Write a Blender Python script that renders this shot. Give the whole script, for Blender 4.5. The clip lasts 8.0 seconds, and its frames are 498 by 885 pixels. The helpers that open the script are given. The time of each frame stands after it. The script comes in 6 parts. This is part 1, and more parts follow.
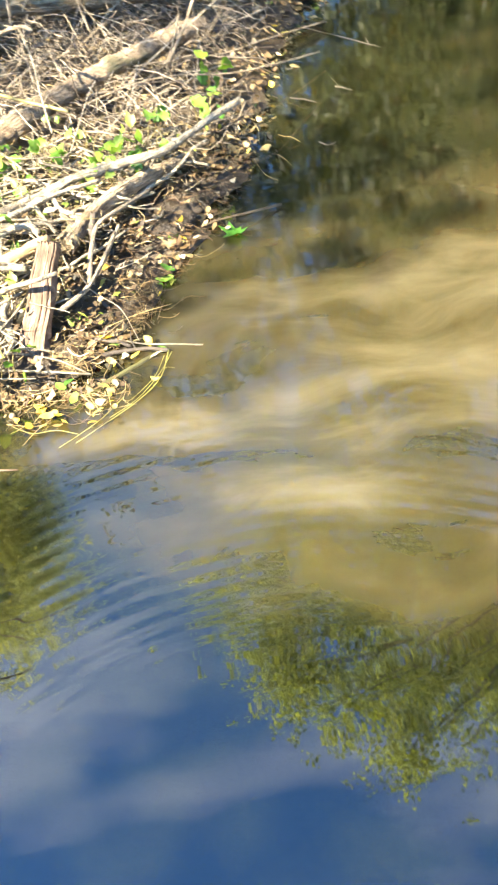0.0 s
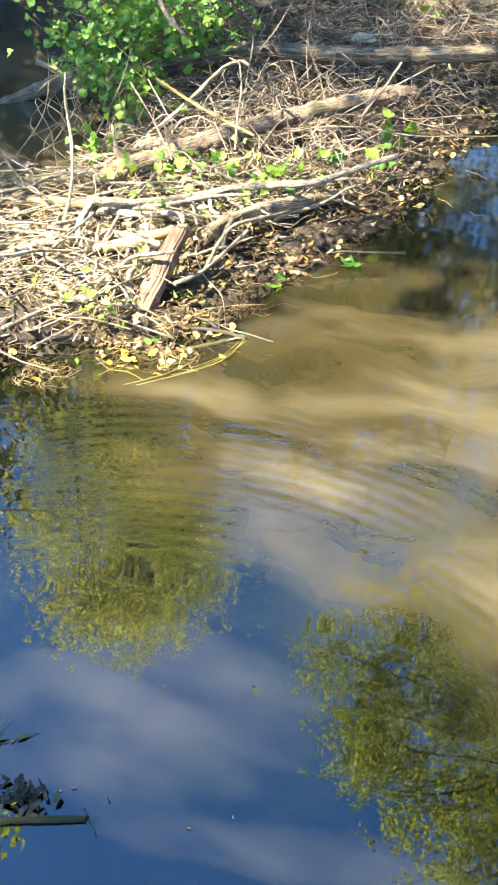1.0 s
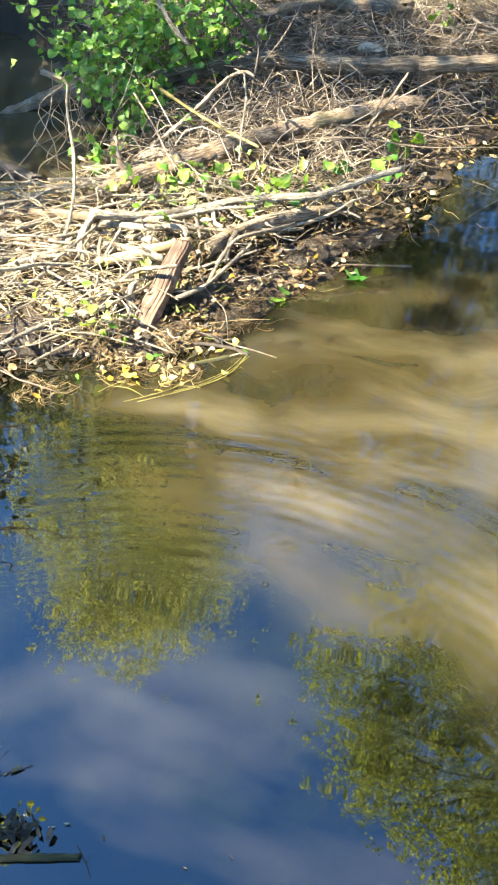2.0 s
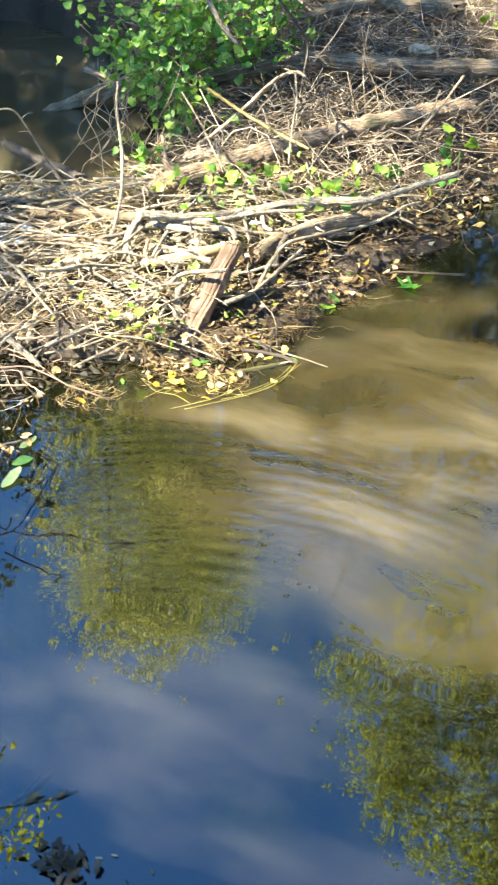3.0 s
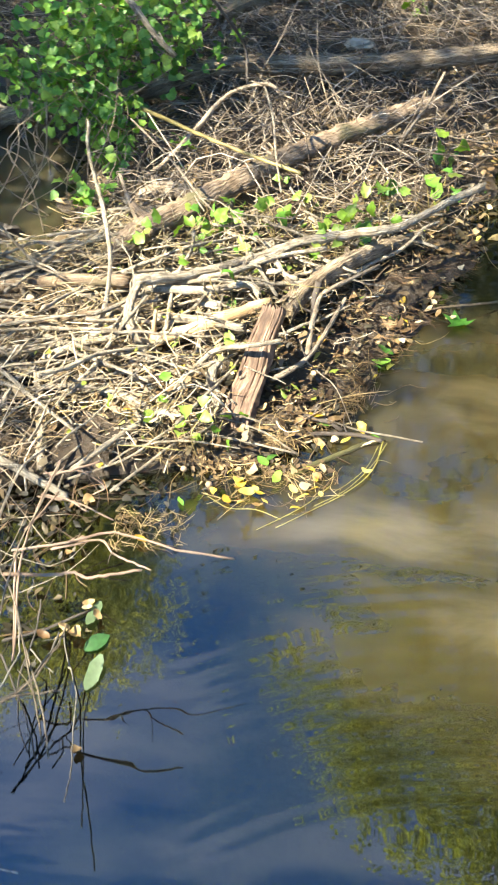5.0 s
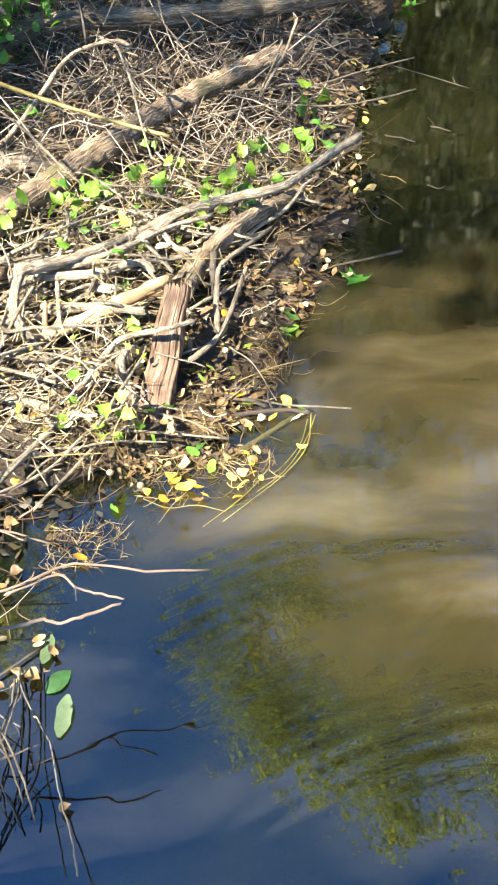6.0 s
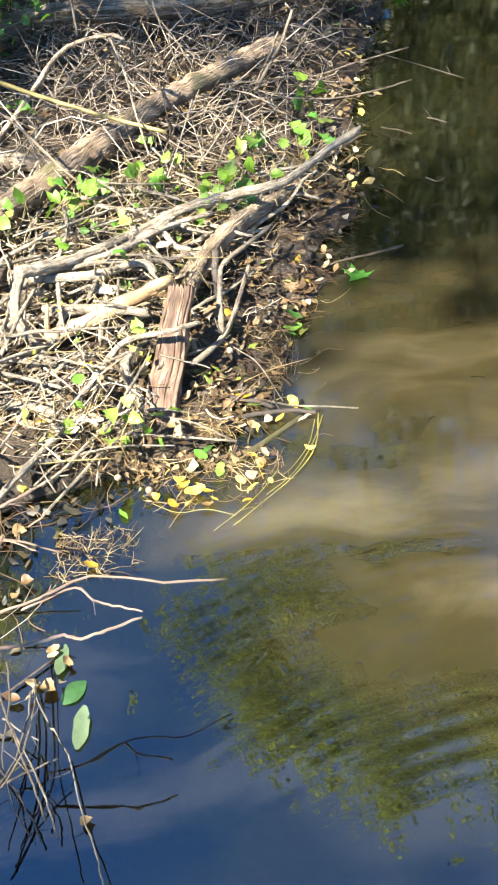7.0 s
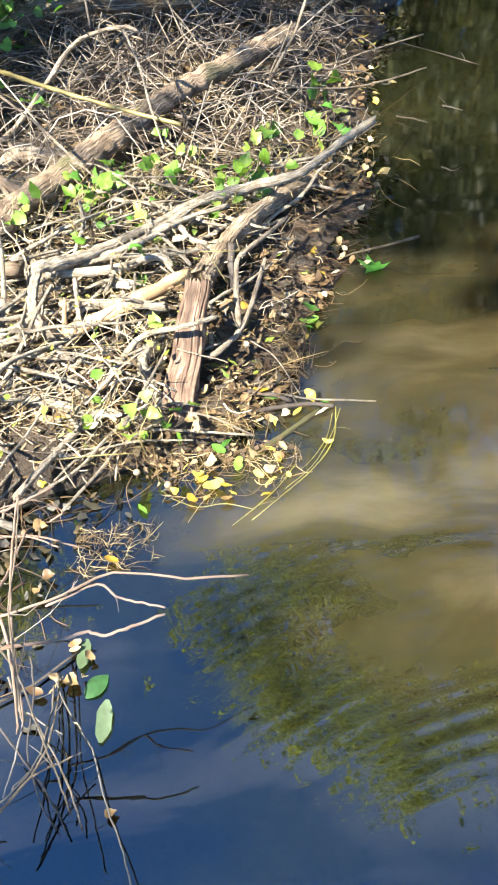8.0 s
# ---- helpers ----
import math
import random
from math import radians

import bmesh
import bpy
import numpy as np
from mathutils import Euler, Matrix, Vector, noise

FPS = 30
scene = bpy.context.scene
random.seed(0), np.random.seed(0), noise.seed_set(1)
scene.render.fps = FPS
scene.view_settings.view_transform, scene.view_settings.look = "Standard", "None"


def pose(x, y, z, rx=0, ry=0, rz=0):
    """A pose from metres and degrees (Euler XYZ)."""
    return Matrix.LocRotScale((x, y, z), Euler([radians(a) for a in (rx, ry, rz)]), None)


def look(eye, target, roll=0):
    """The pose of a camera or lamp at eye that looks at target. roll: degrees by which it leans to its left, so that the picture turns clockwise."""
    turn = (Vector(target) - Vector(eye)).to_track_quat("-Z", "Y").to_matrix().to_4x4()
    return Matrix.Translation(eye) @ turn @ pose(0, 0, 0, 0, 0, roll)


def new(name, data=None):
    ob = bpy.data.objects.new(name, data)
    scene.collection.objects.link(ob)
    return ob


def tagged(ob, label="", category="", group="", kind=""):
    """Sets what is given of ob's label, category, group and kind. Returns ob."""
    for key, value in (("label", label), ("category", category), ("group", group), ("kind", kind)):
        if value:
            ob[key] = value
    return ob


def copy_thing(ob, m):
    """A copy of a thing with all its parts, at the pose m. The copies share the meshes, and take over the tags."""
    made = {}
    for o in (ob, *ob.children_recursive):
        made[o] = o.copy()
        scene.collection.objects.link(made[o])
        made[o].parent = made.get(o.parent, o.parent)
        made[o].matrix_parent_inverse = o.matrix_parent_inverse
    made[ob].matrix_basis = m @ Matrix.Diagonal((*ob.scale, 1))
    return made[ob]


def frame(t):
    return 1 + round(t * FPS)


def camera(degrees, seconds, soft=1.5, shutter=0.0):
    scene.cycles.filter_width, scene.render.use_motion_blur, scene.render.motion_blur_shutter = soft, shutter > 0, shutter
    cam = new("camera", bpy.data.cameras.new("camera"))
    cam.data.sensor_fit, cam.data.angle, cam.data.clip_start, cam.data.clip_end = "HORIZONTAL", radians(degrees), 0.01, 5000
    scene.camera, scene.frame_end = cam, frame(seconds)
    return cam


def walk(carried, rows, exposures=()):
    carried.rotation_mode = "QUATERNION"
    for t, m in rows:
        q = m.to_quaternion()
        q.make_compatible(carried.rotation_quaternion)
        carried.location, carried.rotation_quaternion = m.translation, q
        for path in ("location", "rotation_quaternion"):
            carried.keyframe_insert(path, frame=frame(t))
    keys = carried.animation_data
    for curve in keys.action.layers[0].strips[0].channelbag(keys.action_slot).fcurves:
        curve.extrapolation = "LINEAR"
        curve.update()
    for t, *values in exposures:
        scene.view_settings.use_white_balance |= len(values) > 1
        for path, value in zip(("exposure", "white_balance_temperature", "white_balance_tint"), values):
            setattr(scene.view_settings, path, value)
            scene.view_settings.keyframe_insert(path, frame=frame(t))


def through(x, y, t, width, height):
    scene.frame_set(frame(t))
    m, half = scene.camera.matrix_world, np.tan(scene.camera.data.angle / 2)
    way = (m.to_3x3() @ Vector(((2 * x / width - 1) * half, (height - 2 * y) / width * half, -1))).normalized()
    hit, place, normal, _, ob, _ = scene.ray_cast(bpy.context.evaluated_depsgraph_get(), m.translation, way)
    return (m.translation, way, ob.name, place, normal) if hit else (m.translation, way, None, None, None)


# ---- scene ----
cam = camera(34.5, 8.0, soft=2.0, shutter=0.35)
PATH = [
    (0, (0.103, -0.14, 1.65), (0.133, 1.216, 0.179), -6.7),
    (0.5, (0.462, -0.318, 1.642), (0.215, 1.118, 0.272), -5.4),
    (1, (0.698, -0.481, 1.675), (0.222, 0.929, 0.339), -2.6),
    (2.5, (0.677, -0.385, 1.67), (0.17, 1.028, 0.348), -3.0),
    (3, (0.58, -0.364, 1.647), (0.035, 1.034, 0.325), -2.7),
    (3.5, (0.261, -0.25, 1.625), (-0.191, 1.181, 0.302), 0.2),
    (4, (0.083, -0.2, 1.715), (-0.274, 1.244, 0.377), 0.8),
    (4.2, (0.04, -0.175, 1.721), (-0.29, 1.269, 0.377), 0.1),
    (5.3, (-0.291, 0.161, 1.544), (-0.4, 1.619, 0.18), -4.2),
    (5.5, (-0.326, 0.182, 1.551), (-0.305, 1.607, 0.148), -2.9),
    (6, (-0.429, 0.232, 1.542), (-0.265, 1.62, 0.111), -0.7),
    (6.5, (-0.449, 0.251, 1.54), (-0.264, 1.625, 0.099), -0.7),
    (7, (-0.475, 0.276, 1.556), (-0.285, 1.639, 0.104), -0.8),
    (7.5, (-0.488, 0.284, 1.57), (-0.34, 1.641, 0.108), -2.3),
    (8, (-0.49, 0.287, 1.57), (-0.332, 1.632, 0.099), -2.0),
]
walk(cam, [(t, look(eye, target, roll)) for t, eye, target, roll in PATH], [(0, 3.34, 7200, 6), (1.1, 3.06, 7000, 6), (4.2, 2.8, 6900, 3), (5.4, 2.52, 6800, 7), (8, 2.54, 6300, 9)])

# ---- sky, sun ----
SUN_EL, SUN_AZ = 50.0, -122.0
world = bpy.data.worlds.new("sky")
scene.world = world
world.use_nodes = True
wt = world.node_tree
wt.nodes.clear()
w_out = wt.nodes.new("ShaderNodeOutputWorld")
w_bg = wt.nodes.new("ShaderNodeBackground")
w_sky = wt.nodes.new("ShaderNodeTexSky")
w_sky.sky_type, w_sky.sun_disc = "NISHITA", False
w_sky.sun_elevation, w_sky.sun_rotation = radians(SUN_EL), radians(SUN_AZ)
w_sky.air_density, w_sky.dust_density, w_sky.ozone_density = 1.0, 0.2, 8.0
w_sky.altitude = 1500
w_co = wt.nodes.new("ShaderNodeTexCoord")
w_map = wt.nodes.new("ShaderNodeMapping")
w_map.inputs["Scale"].default_value = (0.6, 2.2, 2.4)
w_map.inputs["Rotation"].default_value = (0.0, 0.0, 0.25)
w_noise = wt.nodes.new("ShaderNodeTexNoise")
w_noise.inputs["Scale"].default_value, w_noise.inputs["Detail"].default_value = 2.1, 6.0
w_noise.inputs["Roughness"].default_value = 0.5
w_ramp = wt.nodes.new("ShaderNodeValToRGB")
w_ramp.color_ramp.elements[0].position, w_ramp.color_ramp.elements[1].position = 0.53, 0.95
w_ramp.color_ramp.elements[1].color = (0.6, 0.6, 0.6, 1)
w_mix = wt.nodes.new("ShaderNodeMixRGB")
w_mix.inputs["Color2"].default_value = (7.5, 7.6, 8.2, 1)
wt.links.new(w_co.outputs["Generated"], w_map.inputs["Vector"])
wt.links.new(w_map.outputs["Vector"], w_noise.inputs["Vector"])
wt.links.new(w_noise.outputs["Fac"], w_ramp.inputs["Fac"])
wt.links.new(w_ramp.outputs["Color"], w_mix.inputs["Fac"])
w_sat = wt.nodes.new("ShaderNodeHueSaturation")
w_sat.inputs["Saturation"].default_value = 1.12
wt.links.new(w_sky.outputs["Color"], w_sat.inputs["Color"])
wt.links.new(w_sat.outputs["Color"], w_mix.inputs["Color1"])
wt.links.new(w_mix.outputs["Color"], w_bg.inputs["Color"])
w_bg.inputs["Strength"].default_value = 0.1
wt.links.new(w_bg.outputs["Background"], w_out.inputs["Surface"])

SUN_DIR = Vector((math.sin(radians(SUN_AZ)) * math.cos(radians(SUN_EL)), math.cos(radians(SUN_AZ)) * math.cos(radians(SUN_EL)), math.sin(radians(SUN_EL))))
sun = new("sun", bpy.data.lights.new("sun", "SUN"))
sun.data.energy, sun.data.angle, sun.data.color = 5.0, radians(0.55), (1.0, 0.92, 0.77)
sun.matrix_world = look(SUN_DIR * 30, (0, 0, 0))

# ---- materials ----
def material(name):
    m = bpy.data.materials.new(name)
    m.use_nodes = True
    nt = m.node_tree
    return m, nt, nt.nodes["Principled BSDF"]


def node(nt, kind, inputs=(), **props):
    n = nt.nodes.new("ShaderNode" + kind)
    if "operation" in props:
        n.operation = props["operation"]
    if "blend_type" in props:
        n.blend_type = props["blend_type"]
    if "interpolation_type" in props:
        n.interpolation_type = props["interpolation_type"]
    if "falloff" in props:
        n.falloff = props["falloff"]
    if "wave_type" in props:
        n.wave_type, n.rings_direction = props["wave_type"], props["rings_direction"]
    for k, v in dict(inputs).items():
        n.inputs[k].default_value = v
    return n


def ramp(nt, stops):
    n = nt.nodes.new("ShaderNodeValToRGB")
    els = n.color_ramp.elements
    while len(els) < len(stops):
        els.new(0.5)
    for e, (p, c) in zip(els, stops):
        e.position, e.color = p, (*c, 1)
    return n


def tone(c, k):
    return tuple(min(1, v * k) for v in c)


def wood(name, dark, mid, light, rough=0.85, stretch=14.0, bump=0.5, scale=30.0, moss=None, along=0.35, warp=0.0, blotch=9.0, fissures=0.0):
    """Bark or bare wood: grain along the length (V), blotches over it, cracks in relief, a change of tone from piece to piece."""
    m, nt, bsdf = material(name)
    L = nt.links.new
    uv = node(nt, "TexCoord")
    mp = node(nt, "Mapping", {"Scale": (stretch / 7, along, 1.0)})
    if warp:
        wn = node(nt, "TexNoise", {"Scale": 16.0, "Detail": 2.0})
        L(uv.outputs["Object"], wn.inputs["Vector"])
        wa = node(nt, "VectorMath", operation="MULTIPLY_ADD")
        wa.inputs[1].default_value = (warp, warp, 0.0)
        L(wn.outputs["Color"], wa.inputs[0])
        L(uv.outputs["UV"], wa.inputs[2])
        L(wa.outputs["Vector"], mp.inputs["Vector"])
    else:
        L(uv.outputs["UV"], mp.inputs["Vector"])
    grain = node(nt, "TexNoise", {"Scale": scale, "Detail": 8.0, "Roughness": 0.65})
    L(mp.outputs["Vector"], grain.inputs["Vector"])
    geo = node(nt, "NewGeometry")
    blot = node(nt, "TexNoise", {"Scale": blotch, "Detail": 5.0})
    L(geo.outputs["Position"], blot.inputs["Vector"])
    r1 = ramp(nt, [(0.28, dark), (0.5, mid), (0.72, light)])
    L(grain.outputs["Fac"], r1.inputs["Fac"])
    r2 = ramp(nt, [(0.34, (0.38, 0.34, 0.29)), (0.56, (1, 1, 1))])
    L(blot.outputs["Fac"], r2.inputs["Fac"])
    mul = node(nt, "MixRGB", {"Fac": 0.8}, blend_type="MULTIPLY")
    L(r1.outputs["Color"], mul.inputs["Color1"])
    L(r2.outputs["Color"], mul.inputs["Color2"])
    info = node(nt, "ObjectInfo")
    hsv = node(nt, "HueSaturation", {"Saturation": 1.0})
    rnd = node(nt, "MapRange", {"To Min": 0.75, "To Max": 1.2})
    L(info.outputs["Random"], rnd.inputs["Value"])
    L(rnd.outputs["Result"], hsv.inputs["Value"])
    L(mul.outputs["Color"], hsv.inputs["Color"])
    col = hsv.outputs["Color"]
    height = grain.outputs["Fac"]
    if fissures:
        fm = node(nt, "Mapping", {"Scale": (110.0, 7.0, 1.0)})
        L(uv.outputs["UV"], fm.inputs["Vector"])
        fn = node(nt, "TexNoise", {"Scale": 1.0, "Detail": 4.0, "Roughness": 0.6})
        L(fm.outputs["Vector"], fn.inputs["Vector"])
        fr = ramp(nt, [(0.36, (0.16, 0.13, 0.11)), (0.47, (0.85, 0.85, 0.85)), (0.70, (1.25, 1.22, 1.16))])
        L(fn.outputs["Fac"], fr.inputs["Fac"])
        fx_mul = node(nt, "MixRGB", {"Fac": fissures}, blend_type="MULTIPLY")
        L(col, fx_mul.inputs["Color1"])
        L(fr.outputs["Color"], fx_mul.inputs["Color2"])
        col = fx_mul.outputs["Color"]
        fh = node(nt, "Math", operation="MULTIPLY_ADD")
        fh.inputs[1].default_value = 0.4
        L(grain.outputs["Fac"], fh.inputs[0])
        L(fr.outputs["Color"], fh.inputs[2])
        height = fh.outputs["Value"]
    if moss:
        mn = node(nt, "TexNoise", {"Scale": 5.0, "Detail": 6.0})
        L(geo.outputs["Position"], mn.inputs["Vector"])
        mr = ramp(nt, [(0.55, (0, 0, 0)), (0.68, (0.7, 0.7, 0.7))])
        L(mn.outputs["Fac"], mr.inputs["Fac"])
        mm = node(nt, "MixRGB", {"Color2": (*moss, 1)})
        L(mr.outputs["Color"], mm.inputs["Fac"])
        L(col, mm.inputs["Color1"])
        col = mm.outputs["Color"]
    L(col, bsdf.inputs["Base Color"])
    bsdf.inputs["Roughness"].default_value = rough
    bp = node(nt, "Bump", {"Strength": bump, "Distance": 0.012})
    L(height, bp.inputs["Height"])
    L(bp.outputs["Normal"], bsdf.inputs["Normal"])
    return m


def leafy(name, a, b, c, rough=0.5, through=0.35, island=True, glow=1.0):
    """Leaves: tone by leaf, veins and blotches, some light through the blade."""
    m, nt, bsdf = material(name)
    L = nt.links.new
    if island:
        src = node(nt, "NewGeometry").outputs["Random Per Island"]
    else:
        src = node(nt, "ObjectInfo").outputs["Random"]
    r = ramp(nt, [(0.0, a), (0.5, b), (1.0, c)])
    L(src, r.inputs["Fac"])
    geo = node(nt, "NewGeometry")
    n = node(nt, "TexNoise", {"Scale": 60.0, "Detail": 4.0})
    L(geo.outputs["Position"], n.inputs["Vector"])
    r2 = ramp(nt, [(0.3, (0.6, 0.55, 0.5)), (0.65, (1.05, 1.05, 1.0))])
    L(n.outputs["Fac"], r2.inputs["Fac"])
    mul = node(nt, "MixRGB", {"Fac": 0.7}, blend_type="MULTIPLY")
    L(r.outputs["Color"], mul.inputs["Color1"])
    L(r2.outputs["Color"], mul.inputs["Color2"])
    L(mul.outputs["Color"], bsdf.inputs["Base Color"])
    bsdf.inputs["Roughness"].default_value = rough
    tr = node(nt, "BsdfTranslucent")
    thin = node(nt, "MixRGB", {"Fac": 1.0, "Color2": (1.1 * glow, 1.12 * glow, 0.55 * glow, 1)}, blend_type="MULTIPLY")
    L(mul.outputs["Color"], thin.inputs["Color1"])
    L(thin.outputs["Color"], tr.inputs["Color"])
    mx = node(nt, "MixShader", {"Fac": through})
    L(bsdf.outputs["BSDF"], mx.inputs[1])
    L(tr.outputs["BSDF"], mx.inputs[2])
    L(mx.outputs["Shader"], nt.nodes["Material Output"].inputs["Surface"])
    return m


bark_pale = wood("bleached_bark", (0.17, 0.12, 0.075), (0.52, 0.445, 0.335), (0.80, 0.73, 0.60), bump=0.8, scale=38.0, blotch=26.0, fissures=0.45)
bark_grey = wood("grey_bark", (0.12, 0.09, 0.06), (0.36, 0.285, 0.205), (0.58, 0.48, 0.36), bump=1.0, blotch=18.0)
bark_brown = wood("brown_bark", (0.10, 0.068, 0.042), (0.32, 0.232, 0.155), (0.52, 0.405, 0.28), bump=0.6, moss=(0.10, 0.10, 0.04), stretch=30.0, scale=34.0, along=0.9, blotch=16.0, fissures=0.6)
bark_dark = wood("dark_bark", (0.025, 0.02, 0.016), (0.07, 0.055, 0.045), (0.14, 0.115, 0.09), rough=0.5)
wood_strip = wood("bare_wood", (0.34, 0.20, 0.09), (0.55, 0.38, 0.20), (0.70, 0.56, 0.36), stretch=20.0)
plank_wood = wood("split_wood", (0.035, 0.02, 0.013), (0.15, 0.093, 0.062), (0.44, 0.32, 0.225), stretch=12.0, bump=0.35, along=0.16, warp=0.05, blotch=14.0)
log_bark = wood("weathered_log_bark", (0.12, 0.085, 0.055), (0.40, 0.305, 0.205), (0.64, 0.52, 0.37), bump=1.0, stretch=30.0, scale=34.0, along=0.45, blotch=12.0, fissures=0.5)
twig_pale = wood("pale_twig", (0.16, 0.10, 0.07), (0.30, 0.205, 0.15), (0.44, 0.33, 0.25))
ash_bark = wood("ash_bark", (0.30, 0.31, 0.32), (0.48, 0.50, 0.52), (0.62, 0.64, 0.66), bump=0.6)
stalk_grey = wood("grey_stalk", (0.07, 0.062, 0.055), (0.16, 0.145, 0.125), (0.26, 0.235, 0.205), bump=0.4)
cane = wood("green_cane", (0.13, 0.10, 0.03), (0.23, 0.185, 0.065), (0.34, 0.28, 0.12), rough=0.5, bump=0.2)
tree_bark = wood("tree_bark", (0.05, 0.04, 0.03), (0.14, 0.115, 0.09), (0.24, 0.2, 0.16), scale=8.0, bump=1.0)
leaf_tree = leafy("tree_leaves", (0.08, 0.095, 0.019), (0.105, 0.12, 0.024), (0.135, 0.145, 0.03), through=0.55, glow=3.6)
# paler leaf tone: the far crown's sunlight is put into the colour
leaf_far_sunlit = leafy("sunlit_far_tree_leaves", (0.15, 0.155, 0.07), (0.18, 0.18, 0.08), (0.215, 0.21, 0.092), through=0.55, glow=3.2)
# darkened version of the tree leaves: the wood's shade is in the colour
leaf_shaded = leafy("shaded_wood_leaves", (0.035, 0.046, 0.015), (0.05, 0.064, 0.019), (0.073, 0.086, 0.026), through=0.3)
leaf_one = leafy("fresh_leaf", (0.06, 0.18, 0.028), (0.15, 0.33, 0.045), (0.30, 0.44, 0.085), through=0.3, island=False, glow=1.2)
leaf_vine = leafy("vine_leaf", (0.07, 0.17, 0.02), (0.155, 0.275, 0.03), (0.30, 0.37, 0.09), through=0.35, island=False, glow=1.2)
leaf_sprout = leafy("sprout_leaves", (0.12, 0.18, 0.03), (0.24, 0.28, 0.05), (0.42, 0.42, 0.12), through=0.3)
leaf_reed = leafy("reed_leaf", (0.03, 0.04, 0.012), (0.04, 0.05, 0.015), (0.05, 0.06, 0.018), island=False)
leaf_star = leafy("star_leaf", (0.06, 0.20, 0.03), (0.06, 0.20, 0.03), (0.07, 0.22, 0.03), island=False)
leaf_deep = leafy("deep_green_leaf", (0.025, 0.085, 0.025), (0.03, 0.10, 0.03), (0.04, 0.12, 0.035), island=False)
leaf_pale = leafy("pale_leaf", (0.10, 0.15, 0.085), (0.115, 0.175, 0.09), (0.14, 0.185, 0.10), island=False)
leaf_dead = leafy("dead_leaves", (0.045, 0.028, 0.016), (0.15, 0.095, 0.045), (0.38, 0.28, 0.155), rough=0.7, through=0.2)
# sodden leaves, dark enough to also carry the shade under the driftwood
leaf_sodden_shade = leafy("sodden_and_shaded_leaves", (0.012, 0.010, 0.006), (0.028, 0.024, 0.011), (0.085, 0.062, 0.026), rough=0.6, through=0.1)
# rot, plus the dim light of the mud shore put into the colour
leaf_rotted_shade = leafy("rotted_and_shaded_leaves", (0.025, 0.015, 0.009), (0.075, 0.045, 0.02), (0.30, 0.21, 0.11), rough=0.5, through=0.1)
leaf_afloat = leafy("floating_leaves", (0.10, 0.11, 0.025), (0.22, 0.17, 0.07), (0.40, 0.33, 0.17), rough=0.4, through=0.15)
leaf_cream = leafy("bleached_leaves", (0.10, 0.065, 0.033), (0.26, 0.19, 0.11), (0.52, 0.44, 0.32), rough=0.6, through=0.2)
leaf_fallen = leafy("fallen_leaf", (0.10, 0.055, 0.025), (0.30, 0.20, 0.09), (0.56, 0.47, 0.32), rough=0.55, through=0.15, island=False)
leaf_bleached = leafy("bleached_leaf", (0.17, 0.105, 0.045), (0.27, 0.195, 0.095), (0.38, 0.31, 0.195), rough=0.55, through=0.15, island=False)
leaf_yellow = leafy("yellow_leaf", (0.36, 0.22, 0.03), (0.48, 0.36, 0.045), (0.50, 0.43, 0.14), rough=0.5, through=0.25, island=False)


def litter_mat(name, a, b, c):
    m, nt, bsdf = material(name)
    L = nt.links.new
    g = node(nt, "NewGeometry")
    r = ramp(nt, [(0.0, a), (0.55, b), (1.0, c)])
    L(g.outputs["Random Per Island"], r.inputs["Fac"])
    n = node(nt, "TexNoise", {"Scale": 25.0, "Detail": 5.0})
    L(g.outputs["Position"], n.inputs["Vector"])
    r2 = ramp(nt, [(0.3, (0.5, 0.48, 0.45)), (0.65, (1, 1, 1))])
    L(n.outputs["Fac"], r2.inputs["Fac"])
    mul = node(nt, "MixRGB", {"Fac": 0.8}, blend_type="MULTIPLY")
    L(r.outputs["Color"], mul.inputs["Color1"])
    L(r2.outputs["Color"], mul.inputs["Color2"])
    L(mul.outputs["Color"], bsdf.inputs["Base Color"])
    bsdf.inputs["Roughness"].default_value = 0.8
    return m


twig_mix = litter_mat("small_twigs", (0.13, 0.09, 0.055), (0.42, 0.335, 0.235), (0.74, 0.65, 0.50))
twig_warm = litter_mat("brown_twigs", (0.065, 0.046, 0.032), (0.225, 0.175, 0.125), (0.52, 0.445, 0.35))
# rootlet browns kept low to hold the mud shore's shade
root_mix = litter_mat("rootlets", (0.03, 0.018, 0.011), (0.085, 0.048, 0.024), (0.22, 0.135, 0.065))
straw_pale = litter_mat("pale_straw", (0.16, 0.11, 0.05), (0.40, 0.31, 0.17), (0.66, 0.58, 0.38))
straw_mix = litter_mat("straw", (0.045, 0.028, 0.013), (0.17, 0.11, 0.045), (0.50, 0.385, 0.19))

# soil: damp silt with grit and rotted leaf
soil, s_nt, s_b = material("soil")
s_g = node(s_nt, "NewGeometry")
s_n1 = node(s_nt, "TexNoise", {"Scale": 3.0, "Detail": 8.0, "Roughness": 0.65})
s_n2 = node(s_nt, "TexNoise", {"Scale": 55.0, "Detail": 6.0, "Roughness": 0.7})
s_nt.links.new(s_g.outputs["Position"], s_n1.inputs["Vector"])
s_nt.links.new(s_g.outputs["Position"], s_n2.inputs["Vector"])
s_r1 = ramp(s_nt, [(0.3, (0.022, 0.016, 0.011)), (0.55, (0.055, 0.040, 0.027)), (0.75, (0.115, 0.086, 0.06))])
s_r2 = ramp(s_nt, [(0.3, (0.45, 0.43, 0.4)), (0.7, (1.2, 1.15, 1.05))])
s_nt.links.new(s_n1.outputs["Fac"], s_r1.inputs["Fac"])
s_nt.links.new(s_n2.outputs["Fac"], s_r2.inputs["Fac"])
